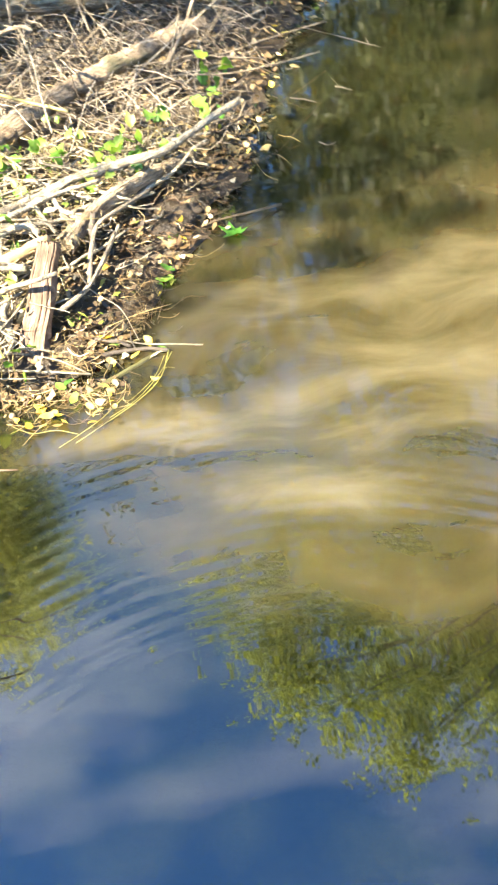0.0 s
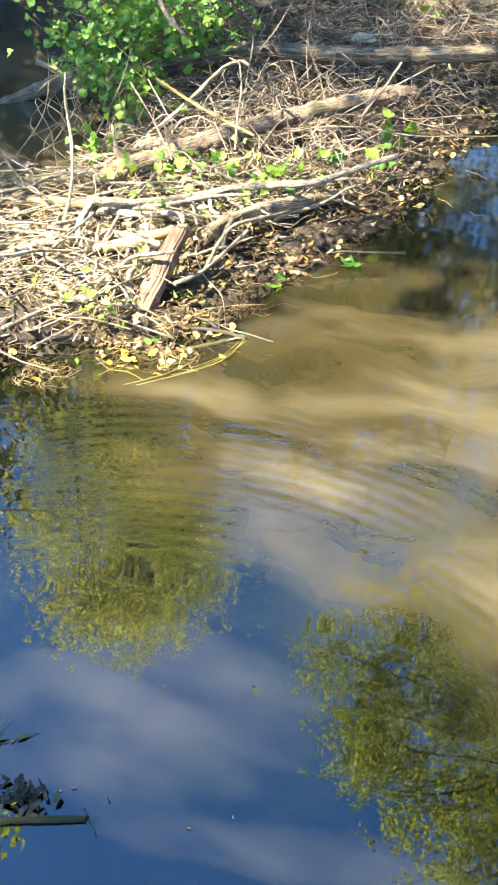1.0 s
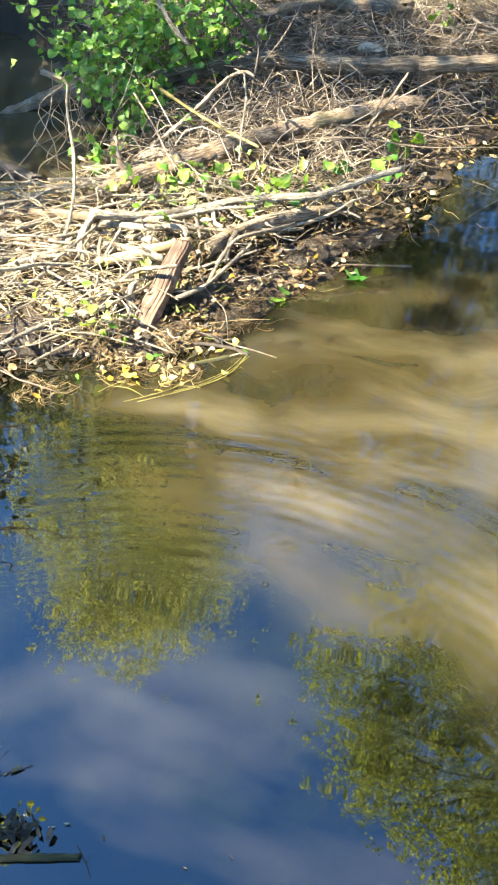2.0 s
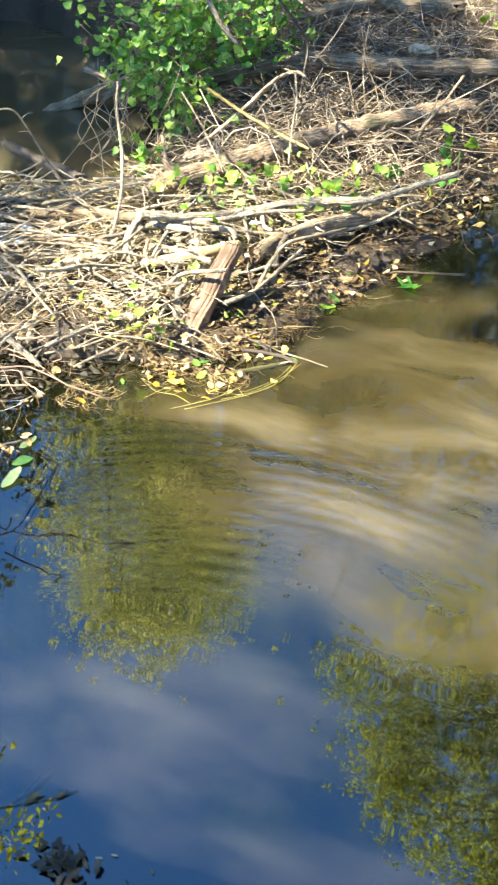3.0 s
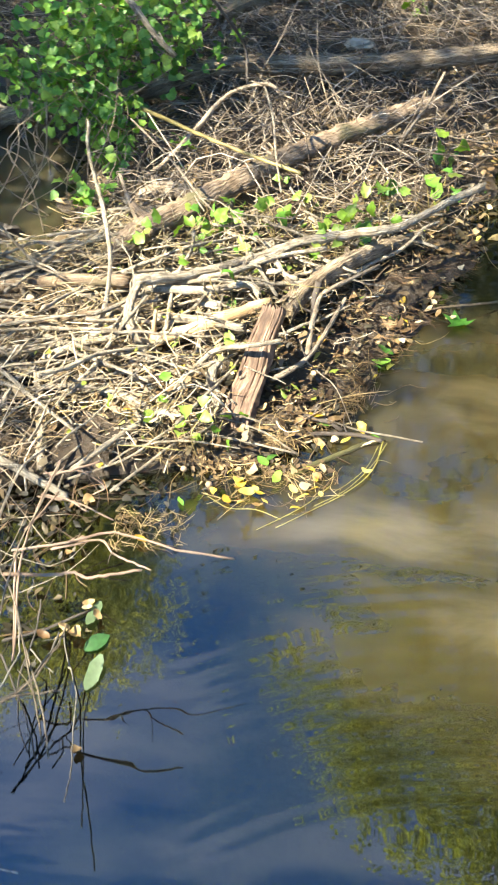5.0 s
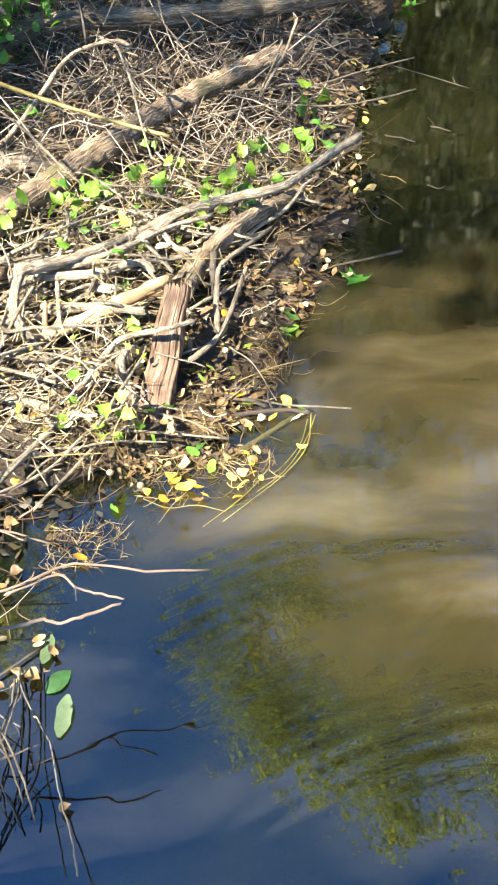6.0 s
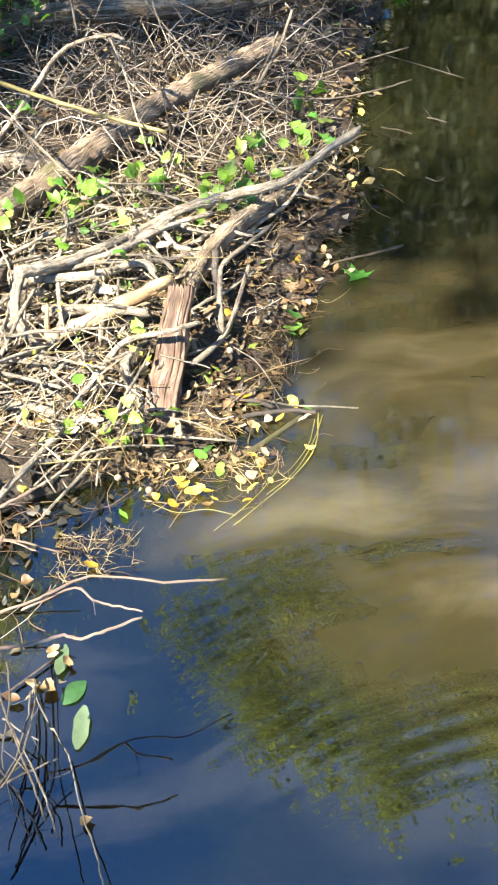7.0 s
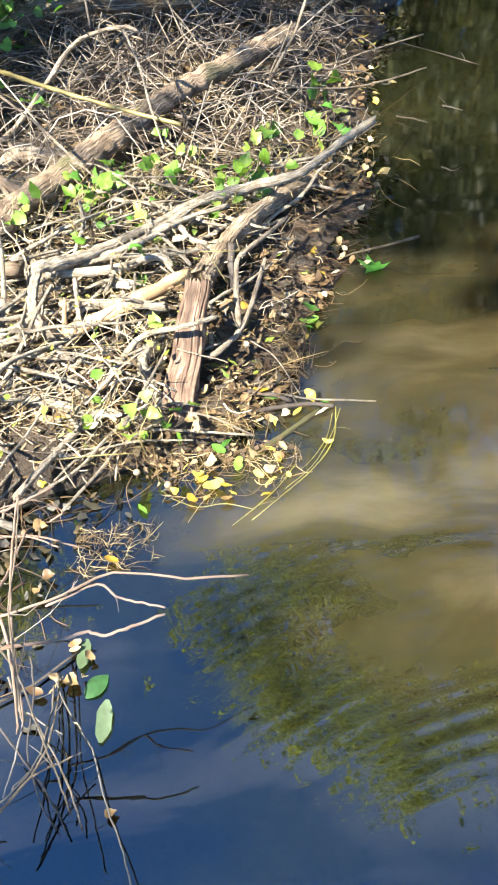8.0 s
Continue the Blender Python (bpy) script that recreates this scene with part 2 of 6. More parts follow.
s_m = node(s_nt, "MixRGB", {"Fac": 1.0}, blend_type="MULTIPLY")
s_nt.links.new(s_r1.outputs["Color"], s_m.inputs["Color1"])
s_nt.links.new(s_r2.outputs["Color"], s_m.inputs["Color2"])
s_nt.links.new(s_m.outputs["Color"], s_b.inputs["Base Color"])
s_b.inputs["Roughness"].default_value = 0.4
s_bp = node(s_nt, "Bump", {"Strength": 0.8, "Distance": 0.02})
s_nt.links.new(s_n2.outputs["Fac"], s_bp.inputs["Height"])
s_nt.links.new(s_bp.outputs["Normal"], s_b.inputs["Normal"])

# water: silt plumes, sun bands put into their tone, over clear dark water, a mirror on top
water_m, nt, bsdf = material("creek_water")
L = nt.links.new
nt.nodes.remove(bsdf)
g = node(nt, "NewGeometry")
warp = node(nt, "TexNoise", {"Scale": 0.9, "Detail": 3.0})
L(g.outputs["Position"], warp.inputs["Vector"])
wadd = node(nt, "VectorMath", operation="MULTIPLY_ADD")
wadd.inputs[1].default_value = (0.9, 0.9, 0.0)
L(warp.outputs["Color"], wadd.inputs[0])
L(g.outputs["Position"], wadd.inputs[2])
plume = node(nt, "TexNoise", {"Scale": 1.9, "Detail": 6.0, "Roughness": 0.55})
pmap = node(nt, "Mapping", {"Scale": (0.55, 1.5, 1.0), "Rotation": (0, 0, -1.0)})
L(wadd.outputs["Vector"], pmap.inputs["Vector"])
L(pmap.outputs["Vector"], plume.inputs["Vector"])
drift = node(nt, "TexNoise", {"Scale": 1.7, "Detail": 4.0})
L(g.outputs["Position"], drift.inputs["Vector"])
wander = node(nt, "VectorMath", operation="MULTIPLY_ADD")
wander.inputs[1].default_value = (0.5, 0.5, 0.0)
L(drift.outputs["Color"], wander.inputs[0])
shifted = node(nt, "VectorMath", operation="SUBTRACT")
shifted.inputs[1].default_value = (0.25, 0.25, 0.0)
L(g.outputs["Position"], shifted.inputs[0])
L(shifted.outputs["Vector"], wander.inputs[2])
sep = node(nt, "SeparateXYZ")
L(wander.outputs["Vector"], sep.inputs["Vector"])
# the plume drifts off the pile's foot towards the open water
px = node(nt, "MapRange", {"From Min": -0.85, "From Max": -0.2, "To Min": 0.0, "To Max": 1.0}, interpolation_type="SMOOTHSTEP")
L(sep.outputs["X"], px.inputs["Value"])
py = node(nt, "MapRange", {"From Min": 0.75, "From Max": 1.28, "To Min": 0.13, "To Max": 1.0}, interpolation_type="SMOOTHSTEP")
slant = node(nt, "Math", operation="MULTIPLY_ADD")
slant.inputs[1].default_value = 0.48
L(sep.outputs["X"], slant.inputs[0])
L(sep.outputs["Y"], slant.inputs[2])
L(slant.outputs["Value"], py.inputs["Value"])
py2 = node(nt, "MapRange", {"From Min": 2.15, "From Max": 2.8, "To Min": 1.0, "To Max": 0.38}, interpolation_type="SMOOTHSTEP")
L(sep.outputs["Y"], py2.inputs["Value"])
m1 = node(nt, "Math", operation="MULTIPLY")
L(px.outputs["Result"], m1.inputs[0])
L(py.outputs["Result"], m1.inputs[1])
m2 = node(nt, "Math", operation="MULTIPLY")
L(m1.outputs["Value"], m2.inputs[0])
L(py2.outputs["Result"], m2.inputs[1])
# streaks of the silt, their contrast also painting diagonal bands of sunlight
pr = ramp(nt, [(0.32, (0.30, 0.30, 0.30)), (0.68, (1.0, 1.0, 1.0))])
L(plume.outputs["Fac"], pr.inputs["Fac"])
m3 = node(nt, "Math", operation="MULTIPLY")
L(m2.outputs["Value"], m3.inputs[0])
L(pr.outputs["Color"], m3.inputs[1])
pond = node(nt, "MapRange", {"From Min": -1.2, "From Max": -1.55, "To Min": 0.0, "To Max": 1.0}, interpolation_type="SMOOTHSTEP")
L(sep.outputs["X"], pond.inputs["Value"])
pond2 = node(nt, "MapRange", {"From Min": 2.2, "From Max": 2.7, "To Min": 0.0, "To Max": 1.0}, interpolation_type="SMOOTHSTEP")
L(sep.outputs["Y"], pond2.inputs["Value"])
pond3 = node(nt, "Math", operation="MULTIPLY")
L(pond.outputs["Result"], pond3.inputs[0])
L(pond2.outputs["Result"], pond3.inputs[1])
silt = node(nt, "Math", operation="MAXIMUM")
L(m3.outputs["Value"], silt.inputs[0])
L(pond3.outputs["Value"], silt.inputs[1])
mud = ramp(nt, [(0.0, (0.005, 0.006, 0.0027)), (0.25, (0.009, 0.0094, 0.0034)), (0.6, (0.028, 0.0225, 0.0095)), (1.0, (0.072, 0.0605, 0.034))])
L(silt.outputs["Value"], mud.inputs["Fac"])
dif = node(nt, "SubsurfaceScattering", {"Scale": 0.14, "Radius": (1.0, 0.75, 0.45)}, falloff="BURLEY")
L(mud.outputs["Color"], dif.inputs["Color"])
tra = node(nt, "BsdfTransparent", {"Color": (0.35, 0.32, 0.2, 1)})
body = node(nt, "MixShader")
turb = node(nt, "MapRange", {"From Min": 0.0, "From Max": 0.35, "To Min": 0.6, "To Max": 1.0})
L(silt.outputs["Value"], turb.inputs["Value"])
L(turb.outputs["Result"], body.inputs["Fac"])
L(tra.outputs["BSDF"], body.inputs[1])
L(dif.outputs[0], body.inputs[2])
rip = node(nt, "TexNoise", {"Scale": 4.0, "Detail": 1.5})
rmap = node(nt, "Mapping", {"Scale": (0.6, 1.5, 1.0), "Rotation": (0, 0, 0.25)})
L(g.outputs["Position"], rmap.inputs["Vector"])
L(rmap.outputs["Vector"], rip.inputs["Vector"])
fmap = node(nt, "Mapping", {"Scale": (0.22, 1.0, 1.0), "Rotation": (0, 0, -0.35)})
L(g.outputs["Position"], fmap.inputs["Vector"])
fine = node(nt, "TexNoise", {"Scale": 34.0, "Detail": 1.0})
L(fmap.outputs["Vector"], fine.inputs["Vector"])
gust = node(nt, "TexNoise", {"Scale": 1.1, "Detail": 2.0})
L(g.outputs["Position"], gust.inputs["Vector"])
gr = ramp(nt, [(0.5, (0, 0, 0)), (0.64, (0.42, 0.42, 0.42))])
L(gust.outputs["Fac"], gr.inputs["Fac"])
waves = node(nt, "Math", operation="MULTIPLY_ADD")
L(fine.outputs["Fac"], waves.inputs[0])
L(gr.outputs["Color"], waves.inputs[1])
L(rip.outputs["Fac"], waves.inputs[2])
# a train of rings that runs out from the near bank, broken into patches
ring_map = node(nt, "Mapping", {"Location": (-0.075, 0.15, 0.0), "Scale": (0.5, 0.5, 1.0)})
L(g.outputs["Position"], ring_map.inputs["Vector"])
rings = node(nt, "TexWave", {"Scale": 13.0, "Distortion": 1.6, "Detail": 1.0, "Detail Scale": 0.5}, wave_type="RINGS", rings_direction="SPHERICAL")
L(ring_map.outputs["Vector"], rings.inputs["Vector"])
away = node(nt, "VectorMath", operation="LENGTH")
L(ring_map.outputs["Vector"], away.inputs[0])
band = ramp(nt, [(0.53, (0, 0, 0)), (0.62, (0.85, 0.85, 0.85)), (0.74, (1.2, 1.2, 1.2)), (0.92, (0, 0, 0))])
L(away.outputs["Value"], band.inputs["Fac"])
sway = node(nt, "Math", operation="MULTIPLY_ADD")
patch = node(nt, "TexNoise", {"Scale": 1.9, "Detail": 2.0})
L(g.outputs["Position"], patch.inputs["Vector"])
patches = node(nt, "MapRange", {"From Min": 0.37, "From Max": 0.54}, interpolation_type="SMOOTHSTEP")
L(patch.outputs["Fac"], patches.inputs["Value"])
lee = node(nt, "MapRange", {"From Min": -0.62, "From Max": -0.3}, interpolation_type="SMOOTHSTEP")
L(sep.outputs["X"], lee.inputs["Value"])
open_water = node(nt, "Math", operation="MULTIPLY")
L(patches.outputs["Result"], open_water.inputs[0])
L(lee.outputs["Result"], open_water.inputs[1])
train = node(nt, "Math", operation="MULTIPLY")
L(band.outputs["Color"], train.inputs[0])
L(open_water.outputs["Value"], train.inputs[1])
L(rings.outputs["Fac"], sway.inputs[0])
L(train.outputs["Value"], sway.inputs[1])
L(waves.outputs["Value"], sway.inputs[2])
bp = node(nt, "Bump", {"Strength": 0.05, "Distance": 0.02})
L(sway.outputs["Value"], bp.inputs["Height"])
glo = node(nt, "BsdfGlossy", {"Color": (1, 1, 1, 1)})
ruffle = node(nt, "MapRange", {"From Min": 1.15, "From Max": 1.9, "To Min": 0.015, "To Max": 0.045}, interpolation_type="SMOOTHSTEP")
L(sep.outputs["Y"], ruffle.inputs["Value"])
L(ruffle.outputs["Result"], glo.inputs["Roughness"])
L(bp.outputs["Normal"], glo.inputs["Normal"])
fre = node(nt, "Fresnel", {"IOR": 1.98})
L(bp.outputs["Normal"], fre.inputs["Normal"])
top = node(nt, "MixShader")
L(fre.outputs["Fac"], top.inputs["Fac"])
L(body.outputs["Shader"], top.inputs[1])
L(glo.outputs["BSDF"], top.inputs[2])
L(top.outputs["Shader"], nt.nodes["Material Output"].inputs["Surface"])

# ---- shapes ----
rng = np.random.default_rng(7)


def mesh_object(name, verts, faces, mat, parent=None, label="", uvs=None, smooth=True, origin=None):
    """One mesh object; its origin sits at the given place (the verts are in the world's metres)."""
    verts = np.asarray(verts, float)
    o = np.array(origin if origin is not None else (verts[:, 0].mean(), verts[:, 1].mean(), verts[:, 2].min()))
    me = bpy.data.meshes.new(name)
    me.from_pydata((verts - o).tolist(), [], [list(map(int, f)) for f in faces])
    if uvs is not None:
        lay = me.uv_layers.new(name="UVMap")
        loops = np.empty(len(me.loops), dtype=np.int32)
        me.loops.foreach_get("vertex_index", loops)
        lay.data.foreach_set("uv", np.asarray(uvs, np.float32)[loops].ravel())
    if smooth:
        me.polygons.foreach_set("use_smooth", [True] * len(me.polygons))
    me.materials.append(mat)
    ob = new(name, me)
    ob.location = o
    if parent is not None:
        ob.parent = parent
        ob.matrix_parent_inverse = Matrix.Translation(-Vector(parent.location))
    if label:
        ob["label"] = label
    return ob


def spline(pts, per=5, kinked=False):
    """A smooth line through the points, or one with only slightly rounded kinks."""
    p = np.asarray(pts, float)
    if kinked:
        out = []
        for a, b in zip(p[:-1], p[1:]):
            out += [a + (b - a) * k / per for k in range(per)]
        out = np.array(out + [p[-1]])
        out[1:-1] = 0.25 * out[:-2] + 0.5 * out[1:-1] + 0.25 * out[2:]
        return out
    q = np.vstack([2 * p[0] - p[1], p, 2 * p[-1] - p[-2]])
    out = []
    for i in range(1, len(q) - 2):
        for k in range(per):
            t = k / per
            a, b, c, d = q[i - 1], q[i], q[i + 1], q[i + 2]
            out.append(0.5 * (2 * b + (c - a) * t + (2 * a - 5 * b + 4 * c - d) * t * t + (3 * b - a - 3 * c + d) * t ** 3))
    out.append(p[-1])
    return np.array(out)


def tube(line, radii, sides=8, rough=0.0, seed=0, ragged=0.0, flat=1.0):
    """Verts, faces, uvs of a closed tube along a line."""
    r = np.random.default_rng(seed)
    line = np.asarray(line, float)
    n = len(line)
    radii = np.broadcast_to(np.asarray(radii, float), (n,))
    tang = np.gradient(line, axis=0)
    tang /= np.linalg.norm(tang, axis=1)[:, None] + 1e-9
    up = np.array((0, 0, 1.0)) if abs(tang[0][2]) < 0.9 else np.array((1.0, 0, 0))
    side = np.cross(tang[0], up)
    side /= np.linalg.norm(side)
    ang = np.linspace(0, 2 * np.pi, sides, endpoint=False)
    lobes = 1 + rough * r.normal(size=sides) * 0.6
    length = np.concatenate([[0], np.cumsum(np.linalg.norm(np.diff(line, axis=0), axis=1))])
    verts, uvs = [], []
    for i in range(n):
        side = side - tang[i] * side.dot(tang[i])
        side /= np.linalg.norm(side) + 1e-9
        bi = np.cross(tang[i], side)
        rr = radii[i] * lobes * (1 + rough * r.normal(size=sides) * 0.5)
        ring = line[i] + np.outer(rr * np.cos(ang), side) + np.outer(rr * flat * np.sin(ang), bi)
        if ragged and i in (0, n - 1):
            ring = ring + np.outer(r.uniform(-1, 1, sides) * ragged * radii[i], tang[i])
        verts.append(ring)
        uvs += [(a / (2 * np.pi) * 0.35, length[i]) for a in ang]
    verts = np.vstack(verts)
    faces = []
    for i in range(n - 1):
        for k in range(sides):
            k2 = (k + 1) % sides
            faces.append((i * sides + k, i * sides + k2, (i + 1) * sides + k2, (i + 1) * sides + k))
    faces.append(tuple(range(sides))[::-1])
    faces.append(tuple((n - 1) * sides + k for k in range(sides)))
    return verts, faces, uvs


def merge(pieces):
    V, F, U, o = [], [], [], 0
    for v, f, u in pieces:
        V.append(np.asarray(v))
        F += [tuple(i + o for i in q) for q in f]
        U += list(u) if u is not None else [(0, 0)] * len(v)
        o += len(v)
    return np.vstack(V), F, U


LIMB_SEED = [100]


def limb(name, pts, r0, r1, mat, label, category="", group="", stubs=None):
    """A dead limb, branch or log: a knotty tapered tube with broken ends and a few snapped side twigs."""
    LIMB_SEED[0] += 1
    sd = LIMB_SEED[0]
    r = np.random.default_rng(sd)
    per = 14 if r0 + r1 > 0.05 else 6 if r0 + r1 > 0.012 else 4
    line = spline(pts, per, name == "twig")
    n = len(line)
    rad = np.linspace(r0, r1, n) * (1 + 0.06 * np.sin(np.linspace(0, r.uniform(6, 14), n) + r.uniform(0, 6)))
    big = max(r0, r1)
    for _ in range(int(r.integers(1, 4))):
        rad[int(r.integers(0, n))] *= 1.12
    line = line + r.normal(size=line.shape) * (0.0008 if name == "twig" else big * (0.04 if big > 0.025 else 0.06))
    v, f, u = tube(line, rad, 16 if big > 0.025 else (8 if big > 0.008 else 6), 0.14 if big > 0.008 else 0.06, sd, ragged=1.2)
    ob = mesh_object(name, v, f, mat, uvs=u)
    cat = category or ("log" if "log" in name else "twig" if name == "twig" else "branch")
    tagged(ob, label, cat, group or ("logs on the bank" if cat == "log" else "brambles" if cat == "twig" else "branches of the pile"))
    count = stubs if stubs is not None else int(r.integers(1, 4)) if big > 0.006 else int(r.integers(0, 3))
    for _ in range(count):
        i = int(r.integers(2, n - 2))
        d = r.normal(size=3)
        d[2] = abs(d[2]) * 0.7
        d /= np.linalg.norm(d)
        ln = r.uniform(1.2, 2.4) * big if big > 0.025 else r.uniform(2.5, 6) * big if big > 0.01 else r.uniform(0.02, 0.07)
        q = [line[i], line[i] + d * ln * 0.5 + r.normal(size=3) * ln * 0.06, line[i] + d * ln]
        v, f, u = tube(spline(q, 2), np.linspace(rad[i] * 0.45, rad[i] * 0.22, 5), 6, 0.1, sd, ragged=0.8)
        mesh_object("side_stub", v, f, mat, ob, uvs=u)
    return ob


# ---- ground and water ----
def smooth_noise(x, y, s, z=0.0):
    return np.array([noise.noise(Vector((a * s, b * s, z))) for a, b in zip(x, y)])


Y_R = np.array([-3.0, -0.6, 0.2, 0.8, 1.3, 1.5, 1.62, 1.68, 1.75, 1.87, 2.15, 2.45, 2.9, 3.6, 4.3, 5.0, 7.0, 10.0, 40.0])
X_R = np.array([-2.6, -2.1, -1.7, -1.4, -1.27, -1.15, -0.95, -0.62, -0.36, -0.21, -0.09, 0.09, 0.28, 0.43, 0.68, 0.95, 1.7, 3.0, 18.0])
Y_L = np.array([-3.0, 2.35, 2.45, 2.7, 3.0, 3.6, 4.3, 5.0, 5.6, 5.9, 6.2, 40.0])
X_L = np.array([-60.0, -60.0, -2.6, -1.55, -1.35, -1.45, -1.8, -2.4, -3.4, -8.0, -60.0, -60.0])


def ground_height(x, y):
    """Height of soil over the creek's level: the pile's core, the bed, the banks round about."""
    x, y = np.asarray(x, float), np.asarray(y, float)
    inside = np.minimum(np.interp(y, Y_R, X_R) - x, x - np.interp(y, Y_L, X_L))
    inside = inside + (0.035 * np.sin(9.0 * y + 2.0 * x) + 0.03 * np.sin(21.0 * y - 5.0 * x + 1.0)) * (y > 1.0)
    near = 0.10 * (1 - np.exp(-np.clip(inside, 0, None) / 0.30)) - 0.7 * (1 - np.exp(-np.clip(-inside, 0, None) / 0.7))
    back = np.clip(y - 4.2, 0, None)
    near = near + np.where(inside > 0, 0.10 * np.clip(back, 0, 3) + 0.05 * np.clip(back - 3, 0, 30), 0)
    right = np.clip(x + 0.3 * np.sin(0.9 * y) + 0.12 * np.sin(2.7 * y) - 5.5 - 0.25 * np.clip(y, -10, 40), 0, None)
    near = np.maximum(near, -0.7 + 0.5 * right * (right < 4) + (right >= 4) * (2.0 + 0.05 * (right - 4)))
    rear = np.clip(-1.0 - y + 0.16 * np.sin(1.3 * x) + 0.09 * np.sin(3.1 * x + 1) + 0.05 * np.sin(7.7 * x), 0, None)
    near = np.maximum(near, -0.7 + np.minimum(1.6 * rear, 1.0 + 0.06 * rear))
    near = np.maximum(near, -0.7 + 0.9 * np.clip(-4.3 - x, 0, 1.2))
    left = np.clip(-3.2 - x, 0, None) * (y < 2.4)
    return near + 0.06 * np.clip(left, 0, 25)


def spread(a, b, c, fine, coarse, n_out):
    """Grid stations: even from a to b, wider and wider out to +-c."""
    mid = np.arange(a, b + fine / 2, fine)
    out = np.geomspace(coarse, c, n_out)
    return np.concatenate([a - out[::-1], mid, b + out])


gx = spread(-3.4, 2.2, 320, 0.045, 0.09, 26)
gy = spread(-1.4, 6.0, 320, 0.05, 0.1, 26)
GX, GY = np.meshgrid(gx, gy)
fx, fy = GX.ravel(), GY.ravel()
fz = ground_height(fx, fy)
fz += 0.035 * smooth_noise(fx, fy, 4.0) + 0.02 * smooth_noise(fx, fy, 13.0, 3.0)
nx, ny = len(gx), len(gy)
gf = [(j * nx + i, j * nx + i + 1, (j + 1) * nx + i + 1, (j + 1) * nx + i) for j in range(ny - 1) for i in range(nx - 1)]
ground = mesh_object("ground", np.c_[fx, fy, fz], gf, soil, origin=(0, 0, 0))
tagged(ground, "dark damp silty soil of the creek bank and bed", "ground", kind="structure")

R = 330.0
water = mesh_object("water", [(-R, -R, 0), (R, -R, 0), (R, R, 0), (-R, R, 0)], [(0, 1, 2, 3)], water_m, origin=(0, 0, 0), smooth=False)
tagged(water, "still creek water clouded with drifting tan silt", "water", kind="structure")


# ---- trees ----
def leaf_cards(centres, size, r, droop=0.3, lean=None):
    """Folded pointed blades at the centres: verts and faces."""
    n = len(centres)
    d = r.normal(size=(n, 3))
    d[:, 2] -= droop
    d /= np.linalg.norm(d, axis=1)[:, None]
    s = np.cross(d, r.normal(size=(n, 3)))
    s /= np.linalg.norm(s, axis=1)[:, None]
    nrm = np.cross(d, s)
    ln = size * r.uniform(0.6, 1.3, n)[:, None]
    w = ln * r.uniform(0.28, 0.42, n)[:, None]
    base = centres - d * ln * 0.5
    tip = centres + d * ln * 0.5
    l = centres - d * ln * 0.05 + s * w + nrm * w * 0.35
    q = centres - d * ln * 0.05 - s * w + nrm * w * 0.35
    v = np.stack([base, l, tip, q], 1).reshape(-1, 3)
    i = np.arange(n) * 4
    f = np.concatenate([np.c_[i, i + 1, i + 2], np.c_[i, i + 2, i + 3]])
    return v, f


def tree(name, base, top, crown, radii, leaves, seed, label, leaf=0.16, trunk_r=0.16, clumps=22, gap=0.30, foliage=None, sprays_out=()):
    """A trunk that tapers towards the crown, limbs out to clumps of leaves, twigs."""
    r = np.random.default_rng(seed)
    base, top, crown, radii = (np.array(a, float) for a in (base, top, crown, radii))
    root = new(name)
    root.location = base
    tagged(root, label, "tree", "trees round the creek")
    mid = base * 0.5 + top * 0.5 + r.normal(size=3) * 0.25
    line = spline([base - (0, 0, 0.4), base * 0.8 + top * 0.2 + r.normal(size=3) * 0.1, mid, top], 6)
    n = len(line)
    rad = np.linspace(trunk_r, trunk_r * 0.3, n)
    rad[:3] *= (1.5, 1.25, 1.1)
    v, f, u = tube(line, rad, 12, 0.12, seed)
    mesh_object("trunk", v, f, tree_bark, root, uvs=u)
    cents = []
    while len(cents) < clumps:
        p = r.uniform(-1, 1, 3)
        if 0.25 < np.linalg.norm(p) < 1:
            cents.append(crown + p * radii)
    cents = np.array(cents)
    for k, c in enumerate(cents[: clumps * 2 // 3]):
        i = int(n * r.uniform(0.45, 0.98))
        s = line[min(i, n - 1)]
        if np.linalg.norm(c - s) > 2.6:
            s = c + (s - c) * 0.45
        m = s * 0.45 + c * 0.55 + np.array((0, 0, 0.12 * np.linalg.norm(c - s)))
        bl = spline([s, m, c], 5)
        v, f, u = tube(bl, np.linspace(trunk_r * 0.2, 0.008, len(bl)), 6, 0.1, seed + k)
        mesh_object("limb", v, f, tree_bark, root, uvs=u)
    share = r.dirichlet(np.full(clumps, 4.0))
    pts = []
    for c, sh in zip(cents, share):
        k = int(leaves * sh)
        # sprays of leaves round each clump, so that the outline is uneven and has gaps
        sprays = c + r.normal(size=(max(3, k // 14), 3)) * radii.mean() * gap
        pts.append(sprays[r.integers(0, len(sprays), k)] + r.normal(size=(k, 3)) * leaf * 0.9)
    for c, wide, k in sprays_out:
        c = np.array(c)
        s = line[int(n * 0.8)]
        bl = spline([s, (s + c) / 2 + np.array((0, 0, 0.5)), c], 5)
        v, f, u = tube(bl, np.linspace(trunk_r * 0.25, 0.012, len(bl)), 6, 0.1, seed)
        mesh_object("limb", v, f, tree_bark, root, uvs=u)
        sprays = c + r.normal(size=(max(3, k // 16), 3)) * np.array((wide, wide, wide * 0.5))
        pts.append(sprays[r.integers(0, len(sprays), k)] + r.normal(size=(k, 3)) * leaf * 0.9)
    v, f = leaf_cards(np.vstack(pts), leaf, r)
    mesh_object("crown", v, f, foliage or leaf_tree, root, "leafy crown with gaps", smooth=False)
    return root

